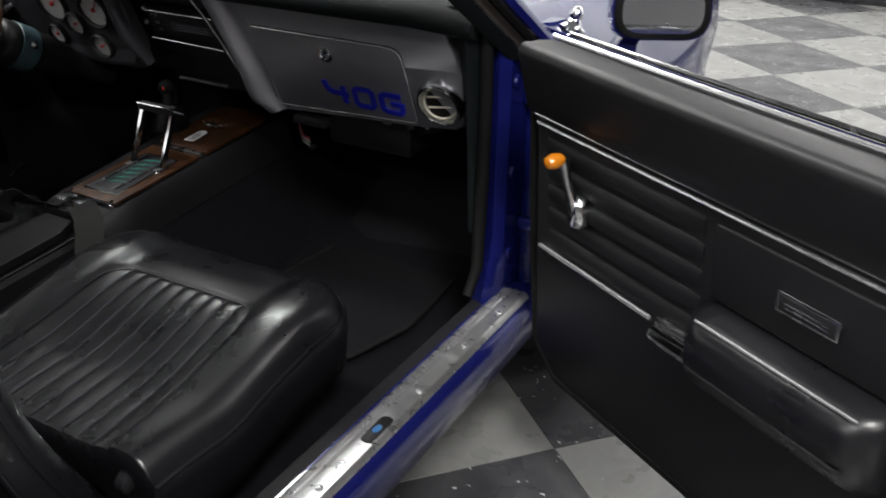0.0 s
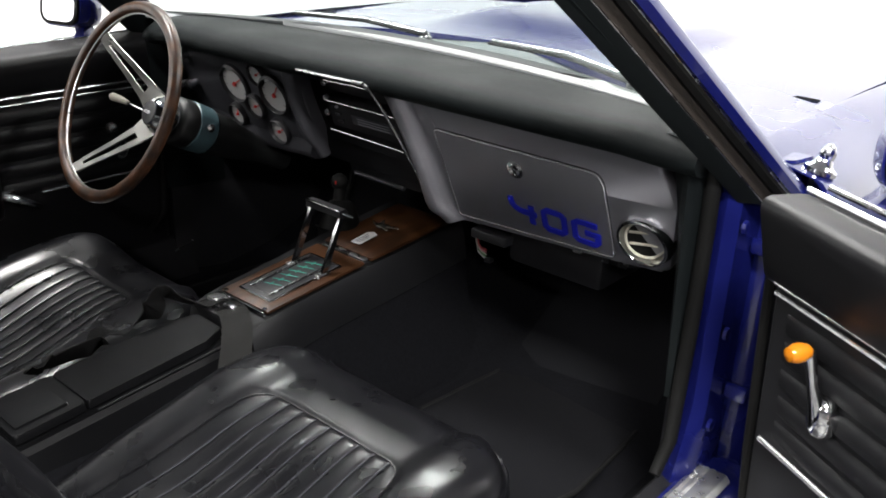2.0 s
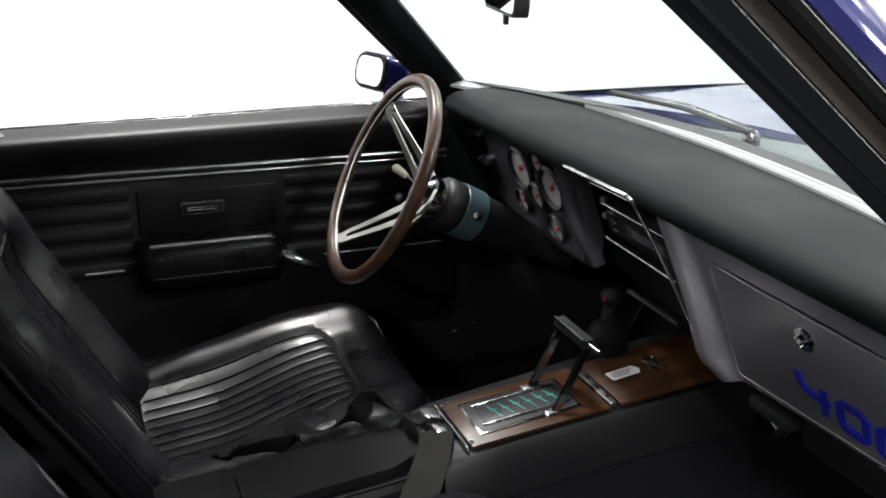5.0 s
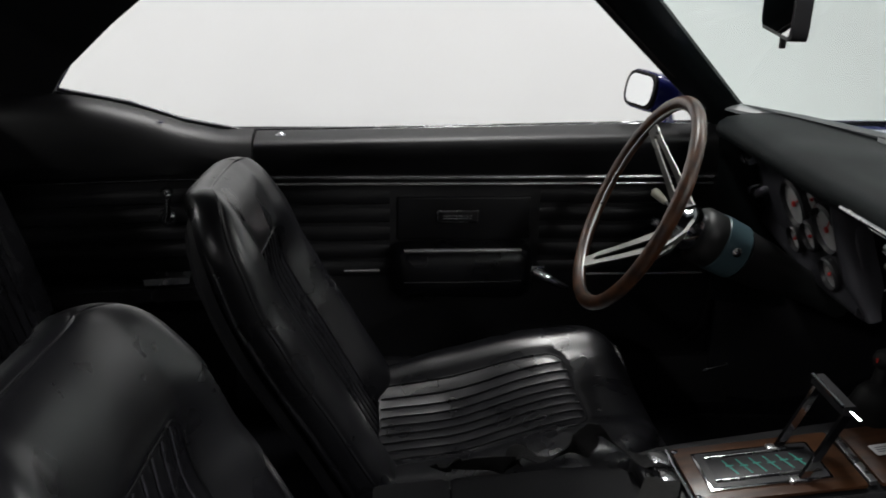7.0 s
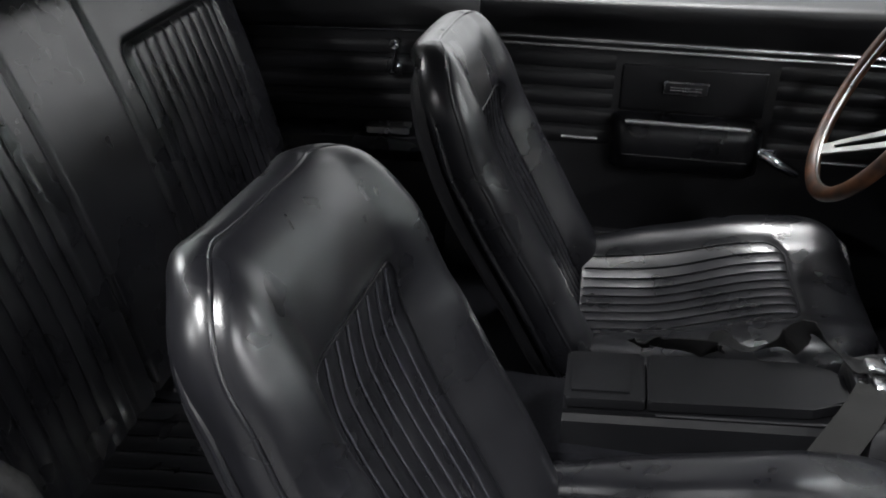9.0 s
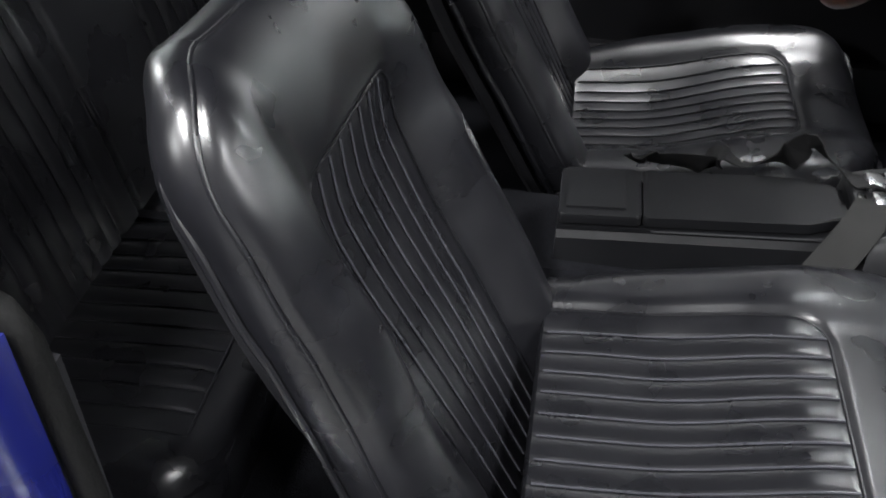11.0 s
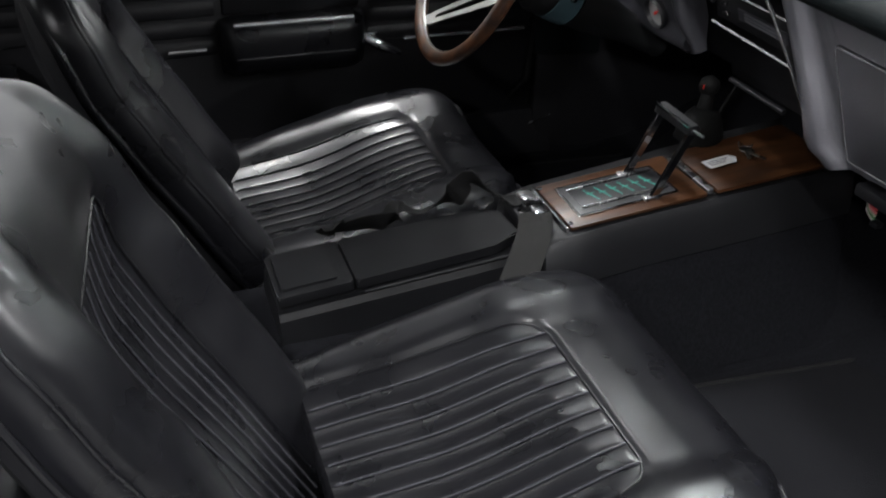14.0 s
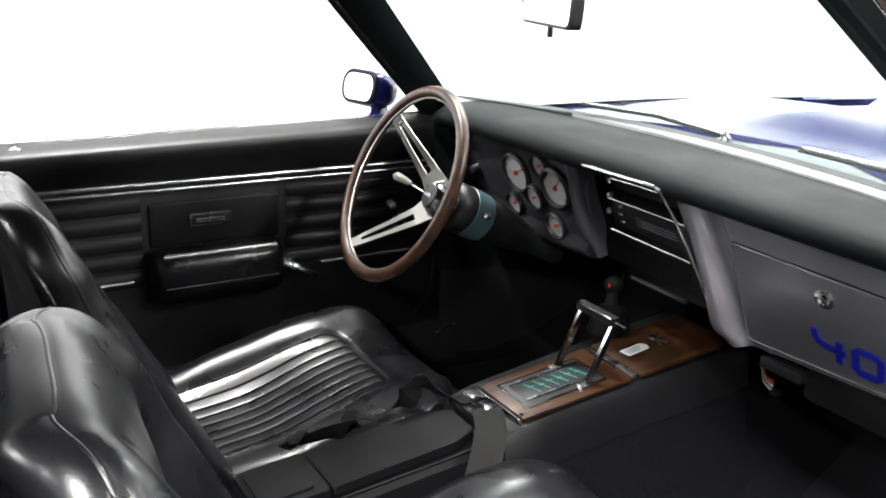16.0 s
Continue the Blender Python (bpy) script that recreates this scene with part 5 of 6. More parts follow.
    def stroke(points, name, shut=False):
        rows, w = [], 0.0052
        pts = [Vector((x, y)) for x, y in points]
        n = len(pts)
        for i, p in enumerate(pts):
            a = pts[i - 1] if i or shut else p
            b = pts[(i + 1) % n] if i < n - 1 or shut else p
            d0, d1 = (p - a).normalized() if (p - a).length else (b - p).normalized(), (b - p).normalized() if (b - p).length else (p - a).normalized()
            nrm = Vector((-(d0 + d1).y, (d0 + d1).x)).normalized()
            sc = w / max(0.5, nrm.dot(Vector((-d0.y, d0.x))))
            q, r = p + nrm * sc, p - nrm * sc
            rows.append([lm @ Vector((q.x, q.y, 0)), lm @ Vector((q.x, q.y, 0.003)), lm @ Vector((r.x, r.y, 0.003)), lm @ Vector((r.x, r.y, 0))])
        if shut:
            rows.append(rows[0])
        return loft(rows, caps=not shut)
    h = 0.044
    four = joined(stroke([(0.004, 0.004), (0.006, -0.010), (0.012, -0.018), (0.024, -0.022), (0.056, -0.022)], "a"), stroke([(0.046, -0.004), (0.046, -h)], "b"))
    zero = stroke([(0.072, -0.008), (0.079, -0.002), (0.105, -0.002), (0.112, -0.008), (0.112, -h + 0.007), (0.105, -h + 0.001), (0.079, -h + 0.001), (0.072, -h + 0.007)], "c", True)
    six = joined(stroke([(0.176, -0.002), (0.140, -0.002), (0.132, -0.008), (0.132, -h + 0.007), (0.139, -h + 0.001), (0.169, -h + 0.001), (0.176, -h + 0.008), (0.176, -0.022), (0.152, -0.022)], "d"))
    for bm in (four, zero, six):
        part("numeral", bm, BLUE_LETTER, glove, "raised blue numeral")
    # eyeball vent
    vm = on_face(0.625, 0.730)
    vent = part("air_vent", lathe([(0.050, -0.01), (0.051, 0.006), (0.047, 0.016), (0.042, 0.017), (0.039, 0.010), (0.038, -0.02), (0.030, -0.03)], vm, 40), CHROME, d, "round chrome air vent with cream slats")
    tilt = vm @ Matrix.Rotation(radians(14), 4, "Y") @ Matrix.Rotation(radians(-10), 4, "X")
    part("vent_ring", lathe([(0.0375, -0.02), (0.0375, 0.002), (0.035, 0.006), (0.033, 0.005), (0.0325, 0.001), (0.0345, -0.002), (0.0345, -0.02)], tilt, 36), WHITE_PLASTIC, vent, "cream plastic ring")
    part("vent_throat", lathe([(0.0344, -0.001), (0.033, -0.024), (0.001, -0.025)], tilt, 30), RUBBER, vent)
    for k in (-0.011, 0.011):
        part("vent_slat", box(-0.029, 0.029, k - 0.0016, k + 0.0016, -0.010, 0.003, 0.0008), WHITE_PLASTIC, vent).data.transform(tilt)
    part("vent_slat", box(-0.0015, 0.0015, -0.028, 0.028, -0.014, -0.008, 0.0005), WHITE_PLASTIC, vent).data.transform(tilt)
    # driver fascia with gauges
    def on_cluster(x, z, lift=0.0):
        p = Vector((x, 1.070 + 0.08 * (-0.265 - x) + 0.35 * (0.80 - z), z))
        return axes(p, (1, -0.08, 0), (0, -0.35, 1)) @ Matrix.Translation((0, 0, lift))

    c0 = on_cluster(-0.265, 0.80)
    flat = c0.inverted()
    out = []
    for x, z in ((-0.70, 0.892), (-0.70, 0.74), (-0.60, 0.700), (-0.38, 0.680), (-0.200, 0.678), (-0.150, 0.692), (-0.165, 0.900)):
        q = flat @ on_cluster(x, z).translation
        out.append((q.x, q.y))
    out = rounded(out, [0.0, 0.03, 0.06, 0.05, 0.03, 0.02, 0.0])
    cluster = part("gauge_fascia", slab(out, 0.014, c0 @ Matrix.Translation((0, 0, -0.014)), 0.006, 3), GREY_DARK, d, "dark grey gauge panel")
    rows = []
    for k in np.linspace(0, 1, 14):
        x, z = -0.168 + 0.024 * k * k - 0.012 * math.sin(math.pi * k), 0.902 - 0.200 * k
        f = 1 - 0.6 * smooth((k - 0.7) / 0.3)
        rows.append([on_cluster(x, z) @ Vector((p * (0.35 + 0.65 * f), 0, q * f)) for p, q in ((-0.046, -0.01), (-0.040, 0.0005), (-0.028, 0.006), (-0.016, 0.017), (-0.006, 0.024), (0.004, 0.025), (0.011, 0.019), (0.014, 0.006), (0.012, -0.03), (0.0, -0.03))])
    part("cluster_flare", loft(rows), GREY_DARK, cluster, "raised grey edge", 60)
    rows = []
    for x in np.linspace(-0.66, -0.175, 12):
        zl = 0.702 - 0.020 * math.sin(math.pi * (x + 0.66) / 0.485)
        rows.append([on_cluster(x, zl) @ Vector((0, p, q)) for p, q in ((0.030, 0.0), (0.018, 0.004), (0.008, 0.012), (-0.002, 0.014), (-0.010, 0.008), (-0.014, -0.01), (0.02, -0.02))])
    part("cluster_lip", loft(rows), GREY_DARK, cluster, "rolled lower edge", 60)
    for k in range(3):
        part("stack_knob", lathe([(0.007, 0), (0.007, 0.008), (0.004, 0.011), (0.001, 0.011)], on_face(-0.118 - 0.010 * k, 0.862 - 0.035 * k, -0.02), 14), DULL_CHROME, cluster, "small metal switch")
    for x, z, r, nd in ((-0.416, 0.816, 0.041, -60), (-0.259, 0.820, 0.040, -40), (-0.306, 0.858, 0.024, -60), (-0.356, 0.774, 0.026, -70), (-0.287, 0.728, 0.027, -60), (-0.452, 0.735, 0.024, -30)):
        gauge(cluster, on_cluster(x, z, 0.004) @ Matrix.Rotation(radians(5), 4, "Y"), r, nd)
    for x, z in ((-0.655, 0.845), (-0.615, 0.852), (-0.665, 0.775), (-0.62, 0.780)):
        part("switch_knob", lathe([(0.010, 0.0), (0.010, 0.01), (0.012, 0.016), (0.012, 0.028), (0.006, 0.032), (0.001, 0.032)], on_cluster(x, z), 18), CHROME, cluster, "chrome switch knob")
    # centre stack, recessed
    part("stack_panel", slab(face_outline([(-0.165, 0.625), (0.165, 0.625), (0.115, 0.885), (-0.150, 0.885)]), 0.004, on_face(0, 0.83, -0.05)), BLACK, d, "black recessed centre stack")
    top = [Vector(p) for p in ((-0.100, 0.984, 0.908), (-0.035, 0.984, 0.909), (0.045, 0.984, 0.911), (0.083, 0.985, 0.911), (0.095, 0.987, 0.906), (0.103, 0.993, 0.893), (0.116, 1.008, 0.862), (0.132, 1.036, 0.806), (0.146, 1.075, 0.730), (0.155, 1.110, 0.648))]
    part("stack_trim", tube(top[:5], 0.0034, 8), DULL_CHROME, d, "bright trim above the radio")
    part("stack_bezel", tube(top[3:], [0.0034, 0.0034, 0.003, 0.0028, 0.0026, 0.0024, 0.002], 8), BEZEL, d, "bright edge beside the radio")
    part("stack_trim", tube([p + Vector((0, 0.012, -0.012)) for p in top[1:4]], 0.0018, 8), BEZEL, d)
    part("stack_lid", slab(face_outline([(-0.118, 0.842), (0.090, 0.842), (0.082, 0.888), (-0.108, 0.888)]), 0.006, on_face(0, 0.83, -0.03), 0.002), BLACK, d)
    radio = part("radio", slab(face_outline([(-0.118, 0.772), (0.112, 0.772), (0.096, 0.832), (-0.112, 0.832)]), 0.03, on_face(0, 0.83, -0.035), 0.002), BLACK, d, "black car radio with small white buttons")
    part("radio_trim", tube([face(-0.112, 0.772, 0.008), face(0.100, 0.770, 0.012)], 0.0028, 8), BEZEL, radio)
    part("radio_trim", tube([face(-0.112, 0.833, 0.0), face(0.086, 0.833, 0.0)], 0.0015, 8), BEZEL, radio)
    for k in range(3):
        part("radio_button", box(-0.0075, 0.0075, -0.0035, 0.0035, 0, 0.006, 0.0015), DULL_CHROME, radio).data.transform(on_face(-0.088 + 0.003 * k, 0.823 - 0.016 * k, -0.004))
    part("radio_slot", box(-0.062, 0.062, -0.011, 0.011, 0, 0.002, 0.0008), GREY_DARK, radio).data.transform(on_face(0.014, 0.800, -0.004))
    for k in range(3):
        part("radio_bar", box(-0.045, 0.045, -0.001, 0.001, 0, 0.0012, 0), PRINT, radio).data.transform(on_face(0.014, 0.806 - 0.006 * k, -0.002))
    part("heater_bar", tube([face(-0.080, 0.675, 0.008), face(0.064, 0.674, 0.008)], 0.005, 8), BLACK, d, "dark metal bar under the radio")
    # side trims at the ends
    for s in (LEFT, RIGHT):
        part("dash_end", loft([[(s * x + (0.034 if s > 0 else 0), y, z) for x, y in ((0.660, 1.055 + 0.35 * (0.83 - z)), (0.678, 1.026 + 0.12 * (0.9 - z)), (0.690, 1.016 + 0.08 * (0.9 - z)), (0.700, 1.036 + 0.03 * (0.9 - z)), (0.700, 1.2), (0.660, 1.2))] for z in (0.50, 0.58, 0.70, 0.80, 0.89)]), VINYL_SOFT, d, "black end trim")
    # under-dash clutter
    part("heater_box", box(0.28, 0.50, 1.20, 1.42, 0.555, 0.665, 0.015), BLACK, d, "black heater box")
    part("duct", tube([(0.50, 1.25, 0.63), (0.56, 1.2, 0.66), (0.60, 1.17, 0.70)], 0.03, 12), BLACK, d)
    for x in (0.47, 0.53, 0.565):
        part("bracket", box(x - 0.008, x + 0.008, 1.15, 1.16, 0.645, 0.69, 0.002), DULL_CHROME, d)


def wires():
    w = thing("wire_connector", (0.17, 1.26, 0.52), "loose coloured wires with a plastic connector", "wires")
    cols = ((0.6, 0.04, 0.05), (0.8, 0.25, 0.3), (0.55, 0.6, 0.5), (0.1, 0.3, 0.12), (0.7, 0.7, 0.7))
    for k, c in enumerate(cols):
        m = material("wire_colour", c, 0.4)
        z = 0.530 - 0.004 * k
        part("wire", tube([(0.120, 1.300, z + 0.020), (0.150, 1.275, z + 0.002 * math.sin(k)), (0.165, 1.264, z + 0.001), (0.184, 1.258, z + 0.0015 * (2 - k))], 0.0019, 6), m, w)
    part("connector", box(0.183, 0.200, 1.250, 1.266, 0.507, 0.516, 0.002), BLACK, w, "black plastic connector")


dashboard()
wires()


# ---- steering wheel and column ----
def steering():
    c = Vector((-0.388, 0.760, 0.826))
    nrm = Vector((-0.064, -1.0, 0.471)).normalized()
    across = Vector((1.0, -0.064, 0.0))
    m = axes(c, across, nrm.cross(across))
    st = thing("steering_wheel", tuple(c), "wood-rimmed steering wheel with slotted metal spokes", "steering wheel")
    R = 0.1955
    rim = []
    for k in range(72):
        a = 2 * math.pi * k / 72
        rim.append(m @ Vector((R * math.cos(a), R * math.sin(a), 0)))
    part("rim", tube(rim, 0.0125, 14, True), RIM_WOOD, st, "dark worn wooden rim")
    part("rim_band", tube([m @ Vector(((R - 0.0118) * math.cos(2 * math.pi * k / 72), (R - 0.0118) * math.sin(2 * math.pi * k / 72), 0)) for k in range(72)], 0.0028, 6, True), SPOKE, st)
    for deg in SPOKES:
        a = radians(deg)
        rot = m @ Matrix.Rotation(a, 4, "Z")
        rails = []
        for sgn in (-1, 1):
            rings = []
            for r, w, t, dz in ((0.028, 0.021, 0.013, -0.098), (0.06, 0.0175, 0.0085, -0.084), (0.11, 0.0135, 0.0062, -0.052), (0.16, 0.0095, 0.0052, -0.018), (0.188, 0.0080, 0.005, -0.003)):
                rings.append([rot @ Vector((r, sgn * w + p, dz + q)) for p, q in ((-t, -0.0022), (t, -0.0022), (t, 0.0022), (-t, 0.0022))])
            rails.append(loft(rings))
        tip = loft([[rot @ Vector((r, p, dz + q)) for p, q in ((-0.0125, -0.0022), (0.0125, -0.0022), (0.0125, 0.0022), (-0.0125, 0.0022))] for r, dz in ((0.165, -0.0150), (0.183, -0.003))])
        root = loft([[rot @ Vector((r, p, dz + q)) for p, q in ((-f, -0.003), (f, -0.003), (f, 0.003), (-f, 0.003))] for r, dz, f in ((0.02, -0.100, 0.036), (0.062, -0.083, 0.024))])
        part("spoke", joined(*rails, tip, root), SPOKE, st, "slotted brushed metal spoke")
    hub = part("hub", lathe([(0.040, -0.123), (0.045, -0.108), (0.044, -0.096), (0.036, -0.088), (0.030, -0.078), (0.020, -0.073), (0.001, -0.072)], m, 32), CHROME, st, "chrome horn hub")
    part("horn_cap", lathe([(0.024, -0.078), (0.0235, -0.0725), (0.012, -0.0705), (0.001, -0.070)], m, 28), BLACK, hub)
    part("emblem", slab(rounded([(-0.012, -0.004), (0.012, -0.004), (0.012, 0.004), (-0.012, 0.004)], 0.001), 0.0015, m @ Matrix.Translation((0, 0, -0.0705))), DULL_CHROME, hub)
    w = m
    end, start = Vector((-0.362, 1.14, 0.640)), w @ Vector((0, 0, -0.12))
    back = (start - end).normalized()
    m = axes(start + back * -0.0, (1, 0, 0), back.cross(Vector((1, 0, 0)))) @ Matrix.Translation((0, 0, 0.12))
    col = thing("steering_column", tuple(c - nrm * 0.2), "steering column with teal painted collar", "steering column")
    part("column_head", lathe([(0.052, -0.165), (0.052, -0.134), (0.047, -0.126), (0.040, -0.123)], m, 36), COLUMN, col, "dark column head")
    part("collar", lathe([(0.046, -0.220), (0.052, -0.214), (0.0535, -0.167), (0.050, -0.164)], m, 36), TEAL, col, "teal painted collar")
    part("column_tube", lathe([(0.027, -0.46), (0.029, -0.38), (0.034, -0.34), (0.046, -0.27), (0.0475, -0.221)], m, 36), COLUMN, col, "dark painted tube")
    part("ignition_key", lathe([(0.009, 0), (0.009, 0.012), (0.004, 0.016)], axes(m @ Vector((0.051, 0.01, -0.185)), (0, 1, 0), (0, 0, 1)), 14), CHROME, col)
    lever = part("signal_lever", tube([m @ Vector(p) for p in ((-0.045, 0.0, -0.14), (-0.10, 0.0, -0.125), (-0.150, 0.004, -0.112))], [0.004, 0.0035, 0.004], 8), CHROME, col, "chrome turn-signal lever")
    part("lever_knob", tube([m @ Vector(p) for p in ((-0.145, 0.004, -0.113), (-0.165, 0.005, -0.109), (-0.195, 0.006, -0.104), (-0.203, 0.006, -0.102))], [0.005, 0.008, 0.0095, 0.004], 12), WHITE_PLASTIC, lever)


SPOKES = (140, 242, 344)
steering()


def brake_pedal(x, y):
    pd = thing("brake_pedal", (x, y, 0.36), "brake pedal with a black rubber pad", "pedal")
    part("pedal_pad", box(x - 0.045, x + 0.045, y - 0.01, y + 0.01, 0.33, 0.39, 0.006), RUBBER, pd)
    part("pedal_trim", tube([(x - 0.046, y - 0.011, 0.392), (x + 0.046, y - 0.011, 0.392)], 0.004, 8), CHROME, pd)
    part("pedal_arm", tube([(x, y, 0.36), (x + 0.01, y + 0.06, 0.5), (x + 0.01, y + 0.1, 0.66)], 0.007, 8), RUBBER, pd)


brake_pedal(-0.40, 1.34)



# ---- centre console ----
def console():
    c = thing("center_console", (0, 0.75, 0.40), "dark grey centre console with walnut trim and shifter", "console")
    # front body with raised shoulders
    skirt = []
    prof = [(0.705, 0.500), (0.74, 0.512), (0.78, 0.519), (0.85, 0.528), (0.92, 0.536), (1.02, 0.547), (1.16, 0.561), (1.27, 0.572)]
    rows = []
    for y, zs in prof:
        w = 0.098 + 0.012 * smooth((y - 0.8) / 0.4)
        zin = 0.512 + 0.10 * (y - 0.74) - 0.004
        zb = zs - 0.082
        skirt.append([(-0.185, y, 0.262), (-w - 0.030, y, 0.36), (-w - 0.005, y, zb + 0.006), (w + 0.005, y, zb + 0.006), (w + 0.030, y, 0.36), (0.185, y, 0.262)])
        rows.append([(-w - 0.010, y, zb), (-w - 0.006, y, zs - 0.05), (-w + 0.004, y, zs - 0.01), (-w + 0.013, y, zs), (-w + 0.022, y, zs - 0.008), (-w + 0.026, y, zin), (w - 0.026, y, zin), (w - 0.022, y, zs - 0.008), (w - 0.013, y, zs), (w - 0.004, y, zs - 0.01), (w + 0.006, y, zs - 0.05), (w + 0.010, y, zb)])
    part("tunnel_carpet", loft(skirt), CARPET, CAR, "black carpet over the tunnel", 70)
    part("console_body", loft(rows), CONSOLE_BODY, c, "dark grey moulded console", 50)
    deck = axes((0, 0.742, 0.5125), (1, 0, 0), (0, 1, 0.10))
    # walnut deck in two pieces, chrome end bar, shift plate
    part("wood_panel", slab(rounded([(-0.069, 0.018), (0.069, 0.018), (0.071, 0.265), (-0.071, 0.265)], 0.004), 0.005, deck, 0.001), WALNUT, c, "walnut veneer panel")
    part("wood_panel", slab(rounded([(-0.071, 0.285), (0.071, 0.285), (0.078, 0.52), (-0.078, 0.52)], 0.004), 0.006, deck, 0.001), WALNUT, c, "walnut veneer panel")
    bar = part("end_bar", slab(rounded([(-0.069, 0.008), (0.069, 0.008), (0.069, 0.0135), (-0.069, 0.0135)], 0.002), 0.007, deck, 0.0015), CHROME, c, "chrome end bar")
    for x in (-0.058, 0.058):
        for y in (0.021,):
            part("screw", lathe([(0.005, 0.0), (0.0045, 0.0025), (0.001, 0.003)], deck @ Matrix.Translation((x, y, 0.005)), 12), CHROME, bar)
    part("end_bar", slab(rounded([(-0.06, 0.268), (0.066, 0.268), (0.066, 0.280), (-0.06, 0.280)], 0.002), 0.007, deck, 0.0015), DULL_CHROME, c)
    plate = part("shift_plate", slab(rounded([(-0.048, 0.042), (0.048, 0.042), (0.048, 0.225), (-0.048, 0.225)], 0.003), 0.0075, deck, 0.001), CHROME, c, "chrome-framed shift plate")
    part("plate_glass", slab(rounded([(-0.044, 0.046), (0.044, 0.046), (0.044, 0.221), (-0.044, 0.221)], 0.002), 0.0084, deck, 0.0005), BLACK, plate, "black quadrant")
    part("quadrant", box(-0.026, 0.026, 0.058, 0.205, 0.0084, 0.0098, 0.0004), BLACK, plate).data.transform(deck)
    for k in range(6):
        y = 0.088 + k * 0.021
        part("mark", box(-0.020, 0.020, y - 0.0011, y + 0.0011, 0.0098, 0.0104, 0), GREEN, plate, "green gear mark").data.transform(deck @ Matrix.Translation((0, y, 0)) @ Matrix.Rotation(radians(18), 4, "Z") @ Matrix.Translation((0, -y, 0)))
        part("mark", box(-0.0012, 0.0012, y - 0.006, y + 0.006, 0.0098, 0.0104, 0), GREEN, plate).data.transform(deck @ Matrix.Translation((-0.004 + 0.003 * (k % 2), 0, 0)))
    for s in (-1, 1):
        part("quadrant_edge", box(-0.0012, 0.0012, 0.056, 0.215, 0.0084, 0.012, 0.0004), DULL_CHROME, plate).data.transform(deck @ Matrix.Translation((s * 0.029, 0, 0)))
    # horseshoe shifter
    sh = part("shifter", lathe([(0.004, -0.046), (0.004, 0.046)], axes((0.0, 0.968, 0.648), (0, 0, 1), (0, 1, 0)), 14), CHROME, c, "chrome horseshoe shifter")
    for x in (-0.042, 0.044):
        rings = []
        for k in np.linspace(0, 1, 6):
            p = Vector((x, 0.915 + 0.053 * k, 0.530 + 0.115 * k))
            rings.append([p + Vector((a, b, 0)) for a, b in ((-0.0035, -0.0065), (0.0035, -0.0065), (0.0035, 0.0065), (-0.0035, 0.0065))])
        part("shifter_leg", loft(rings), CHROME, sh, "flat chrome leg")
        part("shifter_foot", box(x - 0.008, x + 0.008, 0.90, 0.932, 0.528, 0.540, 0.003), DULL_CHROME, sh)
    part("shifter_grip", loft([[(x, 0.970 + a, 0.652 + b) for a, b in ((-0.012, -0.007), (0.006, -0.009), (0.013, 0.0), (0.006, 0.008), (-0.010, 0.007))] for x in (-0.050, -0.046, 0.044, 0.048)]), BLACK, sh, "black grip with chrome edge")
    part("grip_edge", tube([(-0.048, 0.958, 0.660), (0.048, 0.958, 0.660)], 0.003, 8), CHROME, sh)
    part("release_pin", tube([(0.046, 0.968, 0.652), (0.070, 0.974, 0.648)], 0.003, 8), CHROME, sh)
    # stalked knob and boot ahead of the shifter
    boot = part("lever_boot", lathe([(0.045, 0.0), (0.042, 0.02), (0.034, 0.045), (0.024, 0.058), (0.01, 0.062)], pose(-0.105, 1.100, 0.545, -10, -6, 0), 24), RUBBER, c, "black leather boot")
    part("lever_stem", tube([(-0.112, 1.106, 0.590), (-0.117, 1.112, 0.640)], [0.016, 0.010], 10), RUBBER, boot)
    part("lever_ball", lathe([(0.006, -0.018), (0.016, -0.010), (0.019, 0.0), (0.016, 0.011), (0.006, 0.018)], Matrix.Translation((-0.119, 1.113, 0.644)), 20), RUBBER, boot)
    part("ball_mark", box(-0.0016, 0.0016, -0.0008, 0.0008, -0.0038, 0.0038, 0), RED, boot).data.transform(Matrix.Translation((-0.111, 1.0950, 0.648)))
    # rear box with lid and flip pad
    lid = axes((-0.004, 0.292, 0.468), (1, 0, 0), (0, 1, 0.085)) @ Matrix.Diagonal((0.80, 1, 1, 1))
    bodyrows = []
    for y in (0.292, 0.31, 0.40, 0.60, 0.700):
        z = 0.468 + 0.085 * (y - 0.30)
        bodyrows.append([(-0.078, y, 0.37), (-0.070, y, z - 0.035), (-0.063, y, z - 0.026), (-0.063, y, z - 0.018), (0.055, y, z - 0.018), (0.055, y, z - 0.026), (0.063, y, z - 0.035), (0.072, y, 0.37)])
    part("box_body", loft(bodyrows), CONSOLE, c, "dark grey storage box", 30)
    part("box_lid", slab(rounded([(-0.074, 0.120), (0.074, 0.120), (0.070, 0.345), (0.048, 0.392), (-0.048, 0.392), (-0.070, 0.345)], 0.006), 0.016, lid @ Matrix.Translation((0, 0, -0.014)), 0.006, 3), CONSOLE, c, "dark grey hinged lid")
    part("box_end", slab(rounded([(-0.074, 0.0), (0.074, 0.0), (0.074, 0.117), (-0.074, 0.117)], 0.008), 0.016, lid @ Matrix.Translation((0, 0, -0.014)), 0.006, 3), CONSOLE, c, "dark grey rear section")
    part("flip_pad", slab(rounded([(-0.062, 0.010), (0.054, 0.010), (0.054, 0.096), (-0.062, 0.096)], 0.004), 0.008, lid @ Matrix.Translation((0, 0, -0.002)), 0.003, 3), CONSOLE, c, "small flip-up pad")
